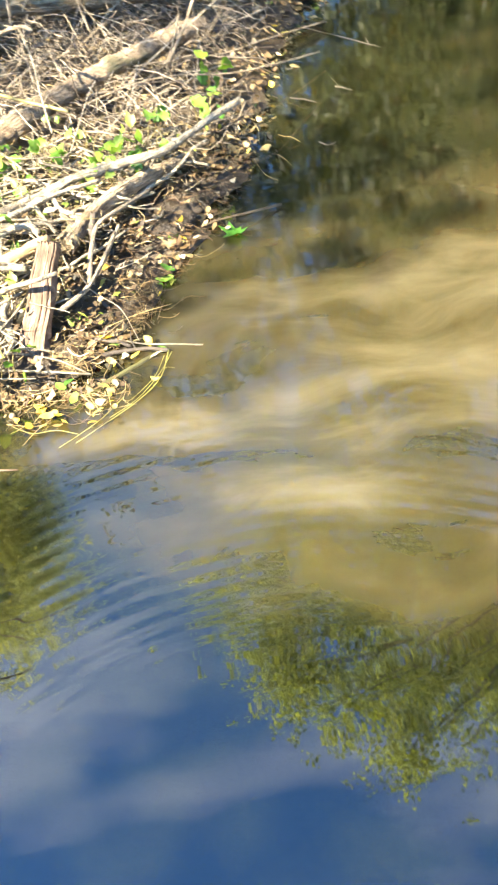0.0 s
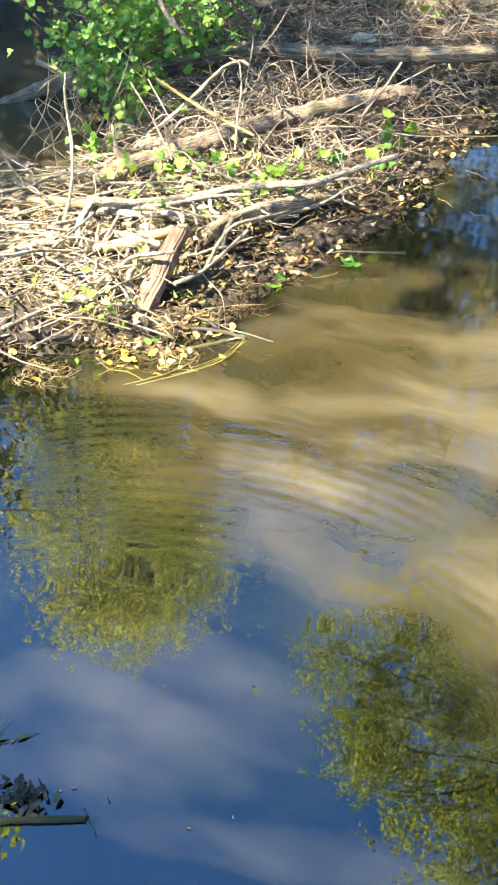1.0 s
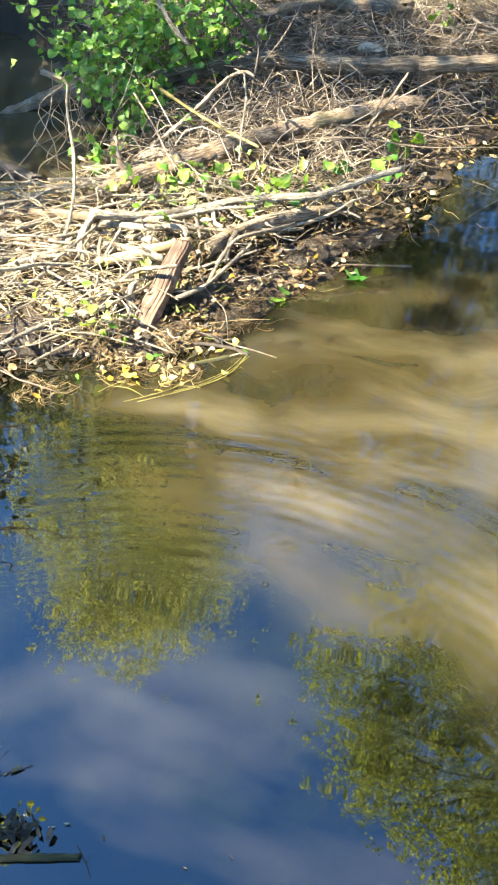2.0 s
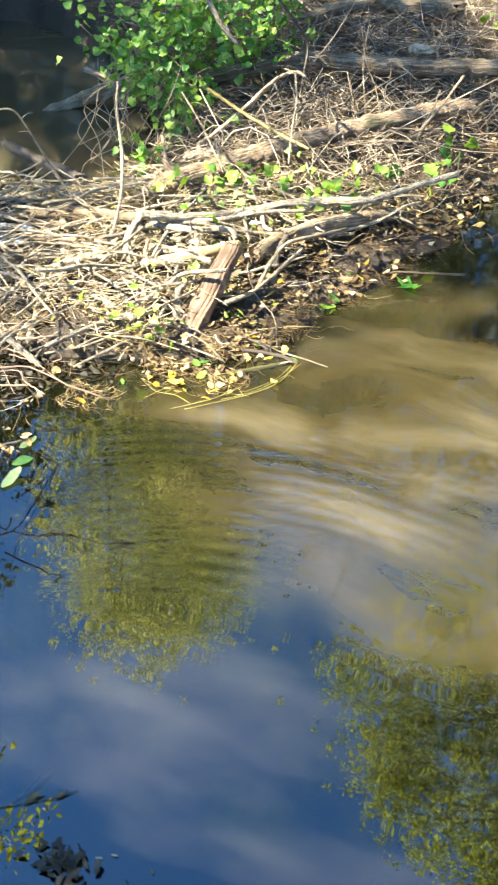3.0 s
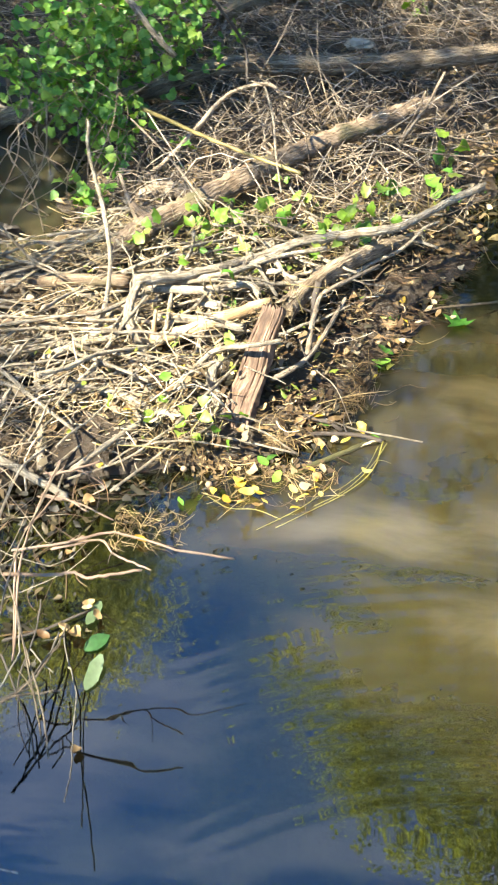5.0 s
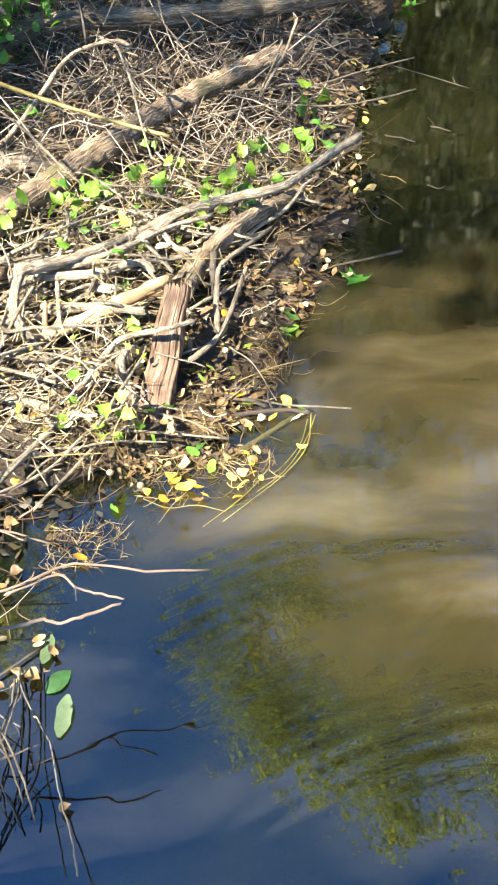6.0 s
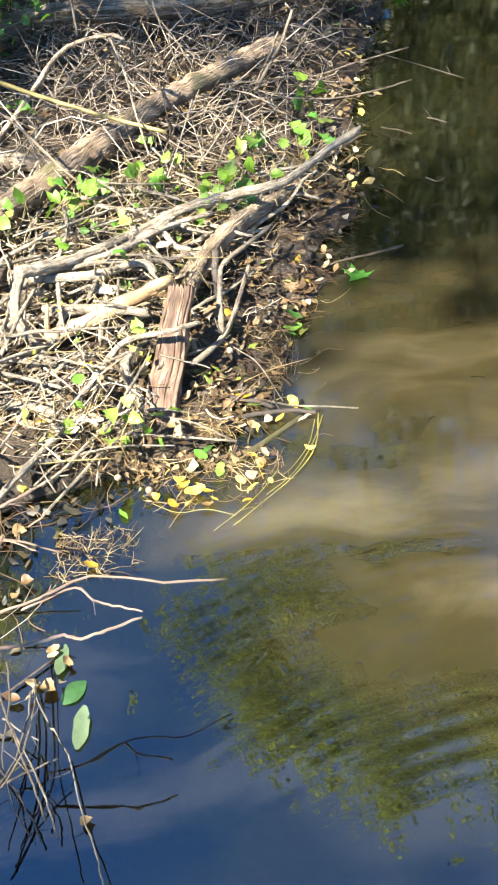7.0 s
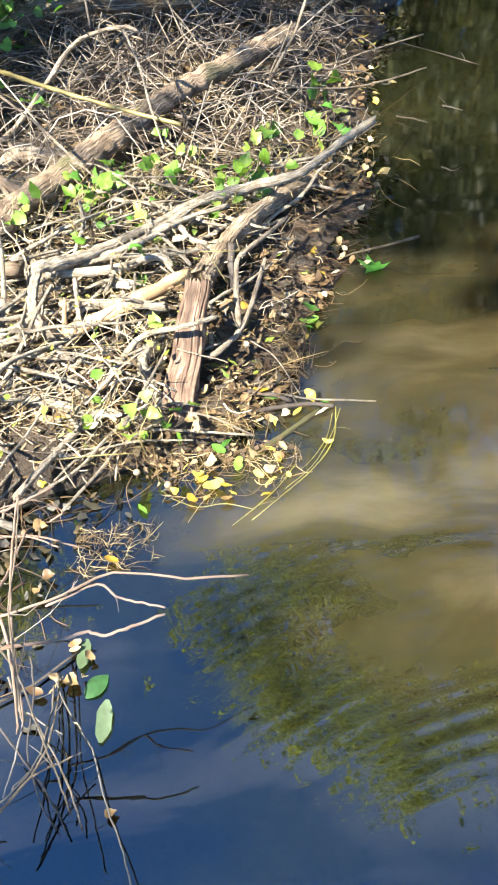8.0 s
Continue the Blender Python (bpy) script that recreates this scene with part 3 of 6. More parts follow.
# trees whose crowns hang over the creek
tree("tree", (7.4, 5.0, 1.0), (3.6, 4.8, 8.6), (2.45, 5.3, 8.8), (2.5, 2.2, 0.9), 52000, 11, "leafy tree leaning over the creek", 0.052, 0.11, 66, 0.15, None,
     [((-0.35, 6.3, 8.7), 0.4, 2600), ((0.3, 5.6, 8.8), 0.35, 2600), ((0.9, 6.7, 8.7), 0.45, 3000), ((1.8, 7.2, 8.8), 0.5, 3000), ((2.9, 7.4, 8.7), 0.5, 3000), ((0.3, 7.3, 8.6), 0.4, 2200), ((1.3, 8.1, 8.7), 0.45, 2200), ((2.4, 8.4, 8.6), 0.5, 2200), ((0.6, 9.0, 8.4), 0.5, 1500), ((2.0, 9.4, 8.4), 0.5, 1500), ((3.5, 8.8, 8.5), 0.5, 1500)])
tree("tree", (-6.2, 10.6, 0.5), (-6.1, 10.2, 14.5), (-6.0, 10.2, 11.5), (1.7, 1.7, 4.6), 85000, 12, "tall sunlit leafy tree on the far bank", 0.062, 0.16, 44, 0.2, leaf_far_sunlit)
# two added trees out of view; crowns and sprays block sun round the lit patch
tree("tree", (-9.4, 2.4, 0.6), (-7.4, 2.0, 7.4), (-6.6, 1.75, 7.0), (3.0, 1.55, 0.7), 9000, 13, "unseen spreading tree behind the pond, added to shade the bank", 0.1, 0.18, 60, 0.26, None,
     [((-4.35, -0.35, 7.0), 0.22, 330), ((-6.5, -0.9, 7.0), 0.28, 420), ((-6.3, -1.35, 7.0), 0.14, 90), ((-6.5, -0.3, 7.0), 0.22, 150), ((-4.97, -1.0, 7.0), 0.05, 22), ((-4.86, -0.60, 7.0), 0.05, 22)])
tree("tree", (-7.8, -5.8, 0.7), (-6.0, -4.8, 7.4), (-5.6, -4.5, 7.0), (3.0, 1.6, 0.9), 9000, 14, "unseen spreading tree on the near bank, added for its shade", 0.16, 0.18, 34, 0.26, None, [((-6.5, -1.38, 7.0), 0.2, 80), ((-6.35, -2.4, 7.0), 0.28, 160)])
wood_tree = tree("tree", (-1.7, 13.0, 0.9), (-1.8, 12.6, 9.5), (-1.8, 12.6, 7.0), (2.6, 2.4, 4.2), 15000, 15, "tall tree of the wood behind the creek", 0.15, 0.2, 34, 0.3, leaf_shaded)
for i, (x, y, s, a) in enumerate([(-5.5, 12.5, 1.0, 40), (4.5, 11.5, 1.1, 110), (9.0, 9.0, 1.05, 200), (-10.5, 10.0, 1.15, 260), (5.5, 17.0, 1.35, 310), (-3.0, 18.0, 1.3, 75), (-14.0, 4.0, 1.2, 150),
                                  (12.0, 2.5, 1.1, 20), (9.5, -6.0, 1.1, 95), (0.0, -11.0, 1.1, 230), (-9.0, -10.0, 1.2, 180), (10.0, 16.0, 1.4, 280), (-12.0, 17.0, 1.4, 10)]):
    c = copy_thing(wood_tree, pose(x, y, 0.6, 0, 0, a))
    c.scale = (s, s, s)

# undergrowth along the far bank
shrub = tree("shrub", (-1.5, 9.5, 0.7), (-1.5, 9.4, 2.6), (-1.5, 9.4, 2.4), (1.5, 1.2, 1.7), 15000, 16, "dense leafy shrub on the far bank", 0.085, 0.06, 34, 0.4, leaf_shaded)
for i, (x, y, s, a) in enumerate([(-4.3, 9.2, 1.1, 50), (-7.0, 8.0, 1.2, 130), (-10.0, 6.5, 1.2, 220), (3.1, 10.2, 1.2, 300), (5.4, 9.4, 1.2, 20), (8.0, 7.2, 1.2, 100), (9.5, 4.0, 1.2, 190), (1.2, 13.5, 0.8, 250),
                                  (-2.8, 13.0, 1.5, 340), (4.5, 13.5, 1.6, 70), (8.5, 12.0, 1.6, 160), (-8.0, 12.5, 1.6, 280), (9.5, 0.5, 1.2, 45), (9.0, -3.0, 1.2, 145), (-5.7, 4.9, 1.0, 30), (-6.4, 3.0, 1.1, 75)]):
    c = copy_thing(shrub, pose(x, y, 0.5, 0, 0, a))
    c.scale = (s, s, s)

# ---- the driftwood pile: limbs, branches and logs ----
straw_mat = wood("yellow_straw", (0.09, 0.085, 0.02), (0.21, 0.19, 0.04), (0.36, 0.31, 0.09), rough=0.55, bump=0.1)
moss_mat = wood("mossy_bark", (0.03, 0.028, 0.012), (0.075, 0.07, 0.022), (0.15, 0.14, 0.04), bump=0.8, moss=(0.16, 0.17, 0.03))
limb("pale_limb", [(0.28, 2.87, 0.29), (0.17, 2.80, 0.27), (0.06, 2.71, 0.25), (-0.04, 2.64, 0.24), (-0.20, 2.63, 0.22), (-0.35, 2.59, 0.21), (-0.51, 2.49, 0.20), (-0.70, 2.34, 0.22), (-0.79, 2.27, 0.25), (-0.84, 2.24, 0.26)], .012, .018, bark_pale, "long bleached limb lying across the driftwood pile")
limb("branch", [(-0.84, 2.24, 0.26), (-0.86, 2.18, 0.22), (-0.86, 2.13, 0.19), (-0.82, 2.06, 0.15), (-0.76, 1.98, 0.10)], .016, .012, bark_pale, "bent bare branch hanging off the pale limb")
limb("branch", [(-0.72, 2.34, 0.18), (-0.57, 2.40, 0.20), (-0.43, 2.50, 0.21), (-0.39, 2.57, 0.20)], .017, .013, bark_pale, "straight bleached branch in the sunlit pile")
limb("branch", [(-0.82, 2.29, 0.20), (-0.64, 2.27, 0.21), (-0.51, 2.31, 0.21), (-0.46, 2.28, 0.19)], .013, .010, bark_pale, "thin bleached branch lying in the pile")
limb("stripped_branch", [(-0.84, 2.12, 0.10), (-0.73, 2.12, 0.14), (-0.58, 2.15, 0.18), (-0.43, 2.21, 0.21)], .020, .017, wood_strip, "peeled orange-yellow branch showing bare wood")
limb("branch", [(-0.78, 2.20, 0.15), (-0.64, 2.16, 0.17), (-0.50, 2.11, 0.18)], .018, .013, bark_pale, "weathered branch with flaking pale bark")
limb("rotten_log", [(0.07, 2.85, 0.10), (-0.07, 2.71, 0.13), (-0.20, 2.54, 0.16), (-0.32, 2.35, 0.17), (-0.39, 2.25, 0.15)], .026, .034, log_bark, "short rough grey log half buried in litter")
limb("branch", [(-0.37, 1.95, 0.25), (-0.46, 1.95, 0.23), (-0.57, 1.99, 0.18), (-0.64, 1.95, 0.13), (-0.71, 1.87, 0.10), (-0.81, 1.88, 0.07)], .007, .011, bark_pale, "slender stick resting across the weathered plank")
limb("branch", [(-0.08, 2.50, 0.18), (-0.23, 2.32, 0.20), (-0.27, 2.28, 0.19), (-0.29, 2.17, 0.17), (-0.30, 2.05, 0.13)], 0.0068, 0.0085, bark_grey, "forked grey branch bending down to the water")
limb("branch", [(-0.19, 2.26, 0.20), (-0.21, 2.21, 0.19), (-0.26, 2.09, 0.16), (-0.30, 2.02, 0.14), (-0.36, 1.97, 0.12), (-0.40, 1.95, 0.11)], 0.0060, 0.0085, bark_grey, "crooked branch with a broken end")
limb("branch", [(-0.28, 2.35, 0.20), (-0.29, 2.28, 0.17), (-0.29, 2.23, 0.12)], .011, .010, bark_dark, "dark stem in the hollow by the plank")
limb("branch", [(-0.93, 1.88, 0.11), (-0.83, 1.84, 0.11), (-0.77, 1.82, 0.10), (-0.73, 1.81, 0.07)], .015, .013, bark_pale, "thick stick among the small twigs")
limb("branch", [(-0.92, 1.97, 0.13), (-0.83, 1.94, 0.12), (-0.70, 1.84, 0.08), (-0.57, 1.75, 0.05)], .007, .006, bark_pale, "long thin stick lying on the litter")
limb("branch", [(-0.91, 1.56, 0.08), (-0.80, 1.69, 0.10), (-0.70, 1.81, 0.10), (-0.64, 1.91, 0.09)], .009, .007, bark_pale, "thin stick pointing to the water")
limb("branch", [(-0.81, 1.55, 0.02), (-0.72, 1.63, 0.05), (-0.65, 1.70, 0.07), (-0.54, 1.77, 0.08)], 0.0043, 0.0036, bark_pale, "thin stick with its end in the mud")
limb("branch", [(-0.59, 1.75, 0.07), (-0.46, 1.73, 0.06), (-0.31, 1.70, 0.05)], 0.0036, 0.0029, bark_pale, "slim stick lying above the leaf litter")
limb("branch", [(-0.25, 1.88, 0.03), (-0.14, 1.83, 0.03), (-0.05, 1.80, 0.04), (0.04, 1.79, 0.03)], 0.0029, 0.0022, bark_pale, "twig reaching out over the muddy water")
limb("fallen_log", [(0.22, 3.94, 0.19), (0.06, 3.77, 0.22), (-0.12, 3.60, 0.22), (-0.33, 3.41, 0.215), (-0.49, 3.23, 0.21), (-0.65, 3.05, 0.20), (-0.79, 2.88, 0.19), (-0.93, 2.73, 0.18), (-1.03, 2.62, 0.13)], .038, .048, bark_brown, "brown barked log lying on the brush")
limb("fallen_log", [(-1.06, 3.11, 0.06), (-1.02, 3.14, 0.11), (-0.94, 3.15, 0.14), (-0.80, 3.07, 0.15), (-0.64, 2.97, 0.15)], .032, .028, bark_grey, "smooth grey branch curving out of the brush")
limb("fallen_log", [(-1.36, 3.92, 0.20), (-1.12, 4.05, 0.24), (-0.94, 4.19, 0.26), (-0.74, 4.26, 0.27), (-0.49, 4.27, 0.26), (-0.19, 4.28, 0.26), (0.28, 4.40, 0.25), (0.66, 4.57, 0.24), (0.91, 4.76, 0.22)], .040, .044, log_bark, "long weathered grey log lying along the bank")
limb("fallen_log", [(-2.26, 3.87, -0.01), (-2.12, 3.95, 0.03), (-1.97, 4.08, 0.07), (-1.74, 4.13, 0.12)], .030, .048, log_bark, "grey log with its end in the still water")
limb("fallen_log", [(-2.20, 4.27, 0.12), (-2.07, 4.22, 0.10), (-1.96, 4.18, 0.06)], .018, .022, bark_grey, "broken stub leaning at the water's edge")
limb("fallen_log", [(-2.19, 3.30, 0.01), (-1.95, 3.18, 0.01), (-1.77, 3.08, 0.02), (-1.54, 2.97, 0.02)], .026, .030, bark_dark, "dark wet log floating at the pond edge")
limb("fallen_log", [(-0.96, 4.99, 0.30), (-0.66, 5.30, 0.33), (-0.37, 5.22, 0.33), (-0.06, 5.22, 0.33)], .045, .05, bark_brown, "thick brown log at the top of the bank")
limb("branch", [(-1.08, 3.31, 0.10), (-0.98, 3.34, 0.16), (-0.86, 3.44, 0.25), (-0.74, 3.52, 0.36), (-0.64, 3.42, 0.44), (-0.53, 3.29, 0.50), (-0.48, 3.27, 0.49)], .012, .008, bark_grey, "arching grey branch standing out of the brush")
limb("branch", [(-0.53, 3.27, 0.50), (-0.49, 3.16, 0.42), (-0.47, 3.02, 0.34), (-0.44, 2.88, 0.25)], 0.0043, 0.0036, bark_pale, "thin bleached twig hanging from the arching branch")
limb("cane", [(-1.12, 3.60, 0.30), (-0.95, 3.42, 0.31), (-0.74, 3.22, 0.31), (-0.54, 3.07, 0.30), (-0.37, 2.96, 0.29)], .009, .007, cane, "long yellow-green cane lying over the brush")
limb("branch", [(-0.99, 2.47, 0.67), (-1.00, 2.45, 0.58), (-0.96, 2.37, 0.45), (-0.93, 2.27, 0.33), (-0.94, 2.20, 0.23), (-0.96, 2.13, 0.15)], .0055, .0085, bark_pale, "pale upright stick growing out of the brush")
limb("branch", [(-1.58, 2.35, 0.55), (-1.44, 2.27, 0.60), (-1.36, 2.29, 0.60), (-1.35, 2.35, 0.50), (-1.32, 2.40, 0.35), (-1.23, 2.40, 0.20)], 0.0036, 0.0043, bark_pale, "slender vine arching over the pond edge")
limb("branch", [(-1.78, 2.52, 0.12), (-1.65, 2.49, 0.13), (-1.38, 2.44, 0.14), (-1.12, 2.46, 0.15)], .010, .009, bark_pale, "long stick along the back of the pile")
limb("branch", [(-1.68, 2.26, 0.12), (-1.55, 2.30, 0.13), (-1.37, 2.37, 0.14), (-1.12, 2.40, 0.16), (-0.91, 2.38, 0.17)], .021, .019, bark_brown, "thick barked stick at the back of the pile")
limb("branch", [(-1.51, 2.02, 0.11), (-1.26, 1.98, 0.12), (-1.08, 1.92, 0.12), (-0.91, 1.87, 0.10), (-0.78, 1.83, 0.07)], .015, .013, bark_pale, "long weathered stick crossing the pile")
limb("branch", [(-1.44, 1.96, 0.15), (-1.25, 1.97, 0.16), (-1.07, 2.01, 0.16), (-0.88, 2.06, 0.17)], .011, .010, bark_pale, "straight bleached stick in the pile")
limb("branch", [(-1.08, 1.87, 0.16), (-1.05, 1.76, 0.11), (-1.01, 1.59, 0.05)], .012, .010, bark_pale, "short upright stub in the tangle")
limb("branch", [(-1.30, 1.65, 0.12), (-1.11, 1.58, 0.09), (-0.97, 1.53, 0.05), (-0.92, 1.52, 0.02)], .012, .010, bark_pale, "stick sloping to the mud")
limb("branch", [(-1.09, 1.96, 0.15), (-0.96, 2.06, 0.17), (-0.82, 2.15, 0.18)], .014, .011, bark_pale, "weathered stick under the bent branch")
limb("branch", [(-1.04, 3.15, 0.42), (-0.85, 2.92, 0.36), (-0.72, 2.77, 0.28), (-0.64, 2.76, 0.20)], 0.0043, 0.0036, bark_grey, "bare dead twig leaning in the brush")
limb("branch", [(-1.23, 3.85, 0.75), (-1.10, 3.70, 0.66), (-1.01, 3.65, 0.56), (-0.95, 3.66, 0.50)], .014, .010, bark_pale, "bleached broken pole leaning in the ivy")
limb("branch", [(-0.84, 3.87, 0.70), (-0.75, 3.95, 0.55), (-0.69, 4.01, 0.42), (-0.67, 3.87, 0.30)], .007, .006, bark_dark, "dark leaning sapling stem")
limb("branch", [(-1.05, 2.92, 0.30), (-1.00, 2.83, 0.22), (-0.96, 2.78, 0.17), (-0.90, 2.76, 0.15)], .008, .010, bark_grey, "crooked grey limb below the ivy")
limb("twig", [(-0.402, 1.116, 0.300), (-0.518, 1.105, 0.330), (-0.647, 1.132, 0.350), (-0.767, 1.082, 0.350), (-0.848, 1.073, 0.340)], 0.0021, 0.0029, twig_pale, "sunlit arched bramble over the water")
limb("twig", [(-0.560, 1.052, 0.330), (-0.612, 1.072, 0.330), (-0.646, 1.087, 0.330), (-0.673, 1.118, 0.340), (-0.769, 1.081, 0.340)], 0.0019, 0.0025, twig_pale, "second sunlit bramble stem")
limb("twig", [(-0.557, 0.997, 0.400), (-0.616, 0.982, 0.400), (-0.659, 0.975, 0.390), (-0.687, 0.990, 0.390), (-0.721, 0.989, 0.380), (-0.838, 0.997, 0.360)], 0.0024, 0.0034, twig_pale, "thorny bramble stem over the dark water")
limb("twig", [(-0.66, 0.66, 0.16), (-0.68, 0.74, 0.10), (-0.71, 0.82, 0.05), (-0.74, 0.95, 0.02), (-0.80, 1.06, 0.01), (-0.82, 1.12, 0.01)], 0.0015, 0.002, stalk_grey, "thin grey stalk standing in the water")
limb("twig", [(-0.81, 1.12, 0.02), (-0.80, 1.04, 0.06), (-0.81, 0.93, 0.10), (-0.83, 0.87, 0.13), (-0.88, 0.80, 0.16)], 0.0022, 0.0029, bark_grey, "bare stalk reaching over the water")
limb("twig", [(-0.83, 0.87, 0.13), (-0.79, 0.90, 0.10), (-0.75, 0.92, 0.08)], 0.0022, 0.0018, bark_grey, "forked thin stalk over the water")
limb("twig", [(-0.84, 1.38, 0.30), (-0.83, 1.24, 0.33), (-0.83, 1.07, 0.36), (-0.80, 0.94, 0.40), (-0.78, 0.84, 0.42)], 0.0016, 0.0020, bark_grey, "upright bramble in the tangle")
limb("twig", [(-0.86, 1.03, 0.35), (-0.82, 0.98, 0.30), (-0.81, 0.93, 0.20), (-0.79, 0.87, 0.10), (-0.78, 0.83, 0.03)], 0.0016, 0.0020, bark_grey, "leaning bramble in the tangle")
limb("twig", [(-0.92, 1.43, 0.20), (-0.84, 1.47, 0.18), (-0.78, 1.47, 0.12), (-0.82, 1.46, 0.10)], 0.0016, 0.0020, twig_pale, "thin bramble at the pile edge")
limb("twig", [(-0.94, 1.40, 0.15), (-0.84, 1.39, 0.15), (-0.74, 1.36, 0.12)], 0.0028, 0.0024, twig_pale, "pale twig over the shallows")
limb("twig", [(0.18, 3.58, 0.45), (0.12, 3.49, 0.36), (0.04, 3.45, 0.25), (0.02, 3.49, 0.18)], .006, .007, bark_grey, "leaning bleached twig in the brush")
limb("twig", [(0.10, 3.44, 0.42), (0.07, 3.46, 0.33), (0.02, 3.48, 0.22), (0.01, 3.48, 0.15)], 0.0036, 0.0043, bark_grey, "leaning twig in a bundle")
limb("twig", [(0.81, 3.99, 0.12), (0.54, 3.78, 0.16), (0.27, 3.55, 0.20), (0.04, 3.50, 0.22), (-0.13, 3.54, 0.20)], 0.0029, 0.0036, bark_grey, "long thin twig reaching over the water")
limb("twig", [(0.72, 3.64, 0.12), (0.48, 3.37, 0.20), (0.28, 3.28, 0.22), (0.04, 3.30, 0.24), (-0.16, 3.25, 0.24), (-0.34, 3.15, 0.22)], 0.0029, 0.0036, bark_grey, "long thin twig with a drooping tip")
limb("twig", [(0.49, 3.61, 0.10), (0.45, 3.60, 0.14), (0.28, 3.51, 0.20), (0.14, 3.46, 0.25), (0.00, 3.48, 0.22)], 0.0029, 0.0036, bark_grey, "thin twig drooping to the water")
limb("twig", [(0.39, 2.57, 0.01), (0.27, 2.51, 0.03), (0.14, 2.47, 0.04), (0.08, 2.46, 0.03)], 0.0043, 0.0029, bark_brown, "half-sunk twig at the shore")
limb("grass_blade", [(-0.07, 1.80, 0.02), (-0.10, 1.69, 0.01), (-0.17, 1.60, 0.01), (-0.27, 1.52, 0.01), (-0.35, 1.46, 0.01)], 0.0018, 0.0010, straw_mat, "long yellow-green grass blade floating at the edge")
limb("straw_stem", [(-0.54, 1.55, 0.02), (-0.48, 1.52, 0.01), (-0.41, 1.52, 0.01), (-0.34, 1.49, 0.01)], 0.0012, 0.0010, straw_mat, "dry stalk floating by the leaf raft")
limb("mossy_stick", [(-0.36, 1.64, -0.01), (-0.29, 1.69, -0.00), (-0.20, 1.75, -0.00), (-0.11, 1.81, -0.00)], .010, .008, moss_mat, "mossy stick half sunk at the shore")
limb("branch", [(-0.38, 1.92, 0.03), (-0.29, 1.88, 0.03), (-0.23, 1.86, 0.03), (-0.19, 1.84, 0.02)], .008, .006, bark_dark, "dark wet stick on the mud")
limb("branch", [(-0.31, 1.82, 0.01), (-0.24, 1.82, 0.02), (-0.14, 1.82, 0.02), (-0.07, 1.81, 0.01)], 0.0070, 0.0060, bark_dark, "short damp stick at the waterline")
limb("twig", [(-0.95, 1.07, 0.01), (-0.86, 1.11, 0.01), (-0.77, 1.17, 0.01)], 0.0036, 0.0029, bark_dark, "dark sunken stick in the shallows")
limb("twig", [(-0.82, 0.95, 0.20), (-0.79, 0.90, 0.15), (-0.77, 0.85, 0.08), (-0.76, 0.80, 0.02)], 0.0016, 0.0020, bark_grey, "stalk bent over the dark water")
limb("branch", [(-0.84, 2.28, 0.20), (-0.64, 2.33, 0.21), (-0.47, 2.33, 0.20), (-0.31, 2.38, 0.18)], .008, .007, bark_pale, "stick lying over the rear of the pile")
limb("branch", [(-0.74, 2.10, 0.17), (-0.75, 2.35, 0.20), (-0.72, 2.50, 0.22), (-0.73, 2.64, 0.22)], .007, .006, bark_pale, "stick with a split end in the pile")
limb("branch", [(-0.79, 1.92, 0.12), (-0.58, 1.97, 0.15), (-0.51, 2.02, 0.15)], 0.0043, 0.0036, bark_pale, "slim stick over the sunlit pile")
limb("branch", [(-0.99, 1.56, 0.04), (-0.82, 1.72, 0.07), (-0.64, 1.83, 0.07), (-0.44, 1.80, 0.05), (-0.31, 1.72, 0.03)], 0.0036, 0.0029, bark_pale, "thin stick across the litter")
limb("branch", [(-1.21, 1.55, 0.10), (-1.16, 1.66, 0.14), (-1.14, 1.80, 0.16)], .009, .007, bark_pale, "sloping stick at the corner of the pile")
limb("branch", [(-0.64, 2.07, 0.12), (-0.63, 2.12, 0.16), (-0.61, 2.19, 0.19)], .008, .007, bark_pale, "crossing stick in the sunlit pile")
limb("branch", [(-0.74, 2.25, 0.16), (-0.64, 2.25, 0.19), (-0.53, 2.19, 0.19)], 0.0043, 0.0036, bark_pale, "short stick in the sunlit pile")
limb("twig", [(-0.63, 3.73, 0.35), (-0.55, 3.38, 0.30), (-0.49, 3.04, 0.20)], 0.0029, 0.0022, bark_grey, "thin twig rising from the brush")
limb("twig", [(-0.59, 3.75, 0.40), (-0.51, 3.88, 0.50), (-0.43, 4.00, 0.65)], 0.0029, 0.0022, bark_grey, "pale twig rising from the brush")
limb("twig", [(-0.27, 3.59, 0.25), (-0.35, 3.82, 0.40), (-0.36, 4.02, 0.60)], 0.0029, 0.0022, bark_grey, "bent twig above the grey log")
limb("twig", [(0.09, 3.42, 0.20), (0.22, 3.69, 0.25), (0.33, 3.88, 0.30)], 0.0029, 0.0022, bark_grey, "long dead twig slanting over the bank")
limb("twig", [(-0.20, 3.67, 0.20), (-0.28, 3.82, 0.30), (-0.37, 3.97, 0.38), (-0.44, 4.16, 0.48)], 0.0032, 0.0029, bark_grey, "grey twig over the slope")
limb("twig", [(-0.76, 3.24, 0.20), (-0.76, 3.44, 0.28), (-0.70, 3.54, 0.33)], 0.0029, 0.0022, bark_grey, "grey twig in the brush")
limb("branch", [(-0.86, 3.09, 0.26), (-0.79, 2.93, 0.24), (-0.72, 2.81, 0.21)], 0.0022, 0.0022, bark_pale, "thin straight twig over the brown log")
limb("branch", [(-0.76, 2.90, 0.22), (-0.67, 2.85, 0.23), (-0.59, 2.78, 0.22), (-0.39, 2.74, 0.22)], 0.0029, 0.0025, bark_pale, "thin pale twig among the vine leaves")
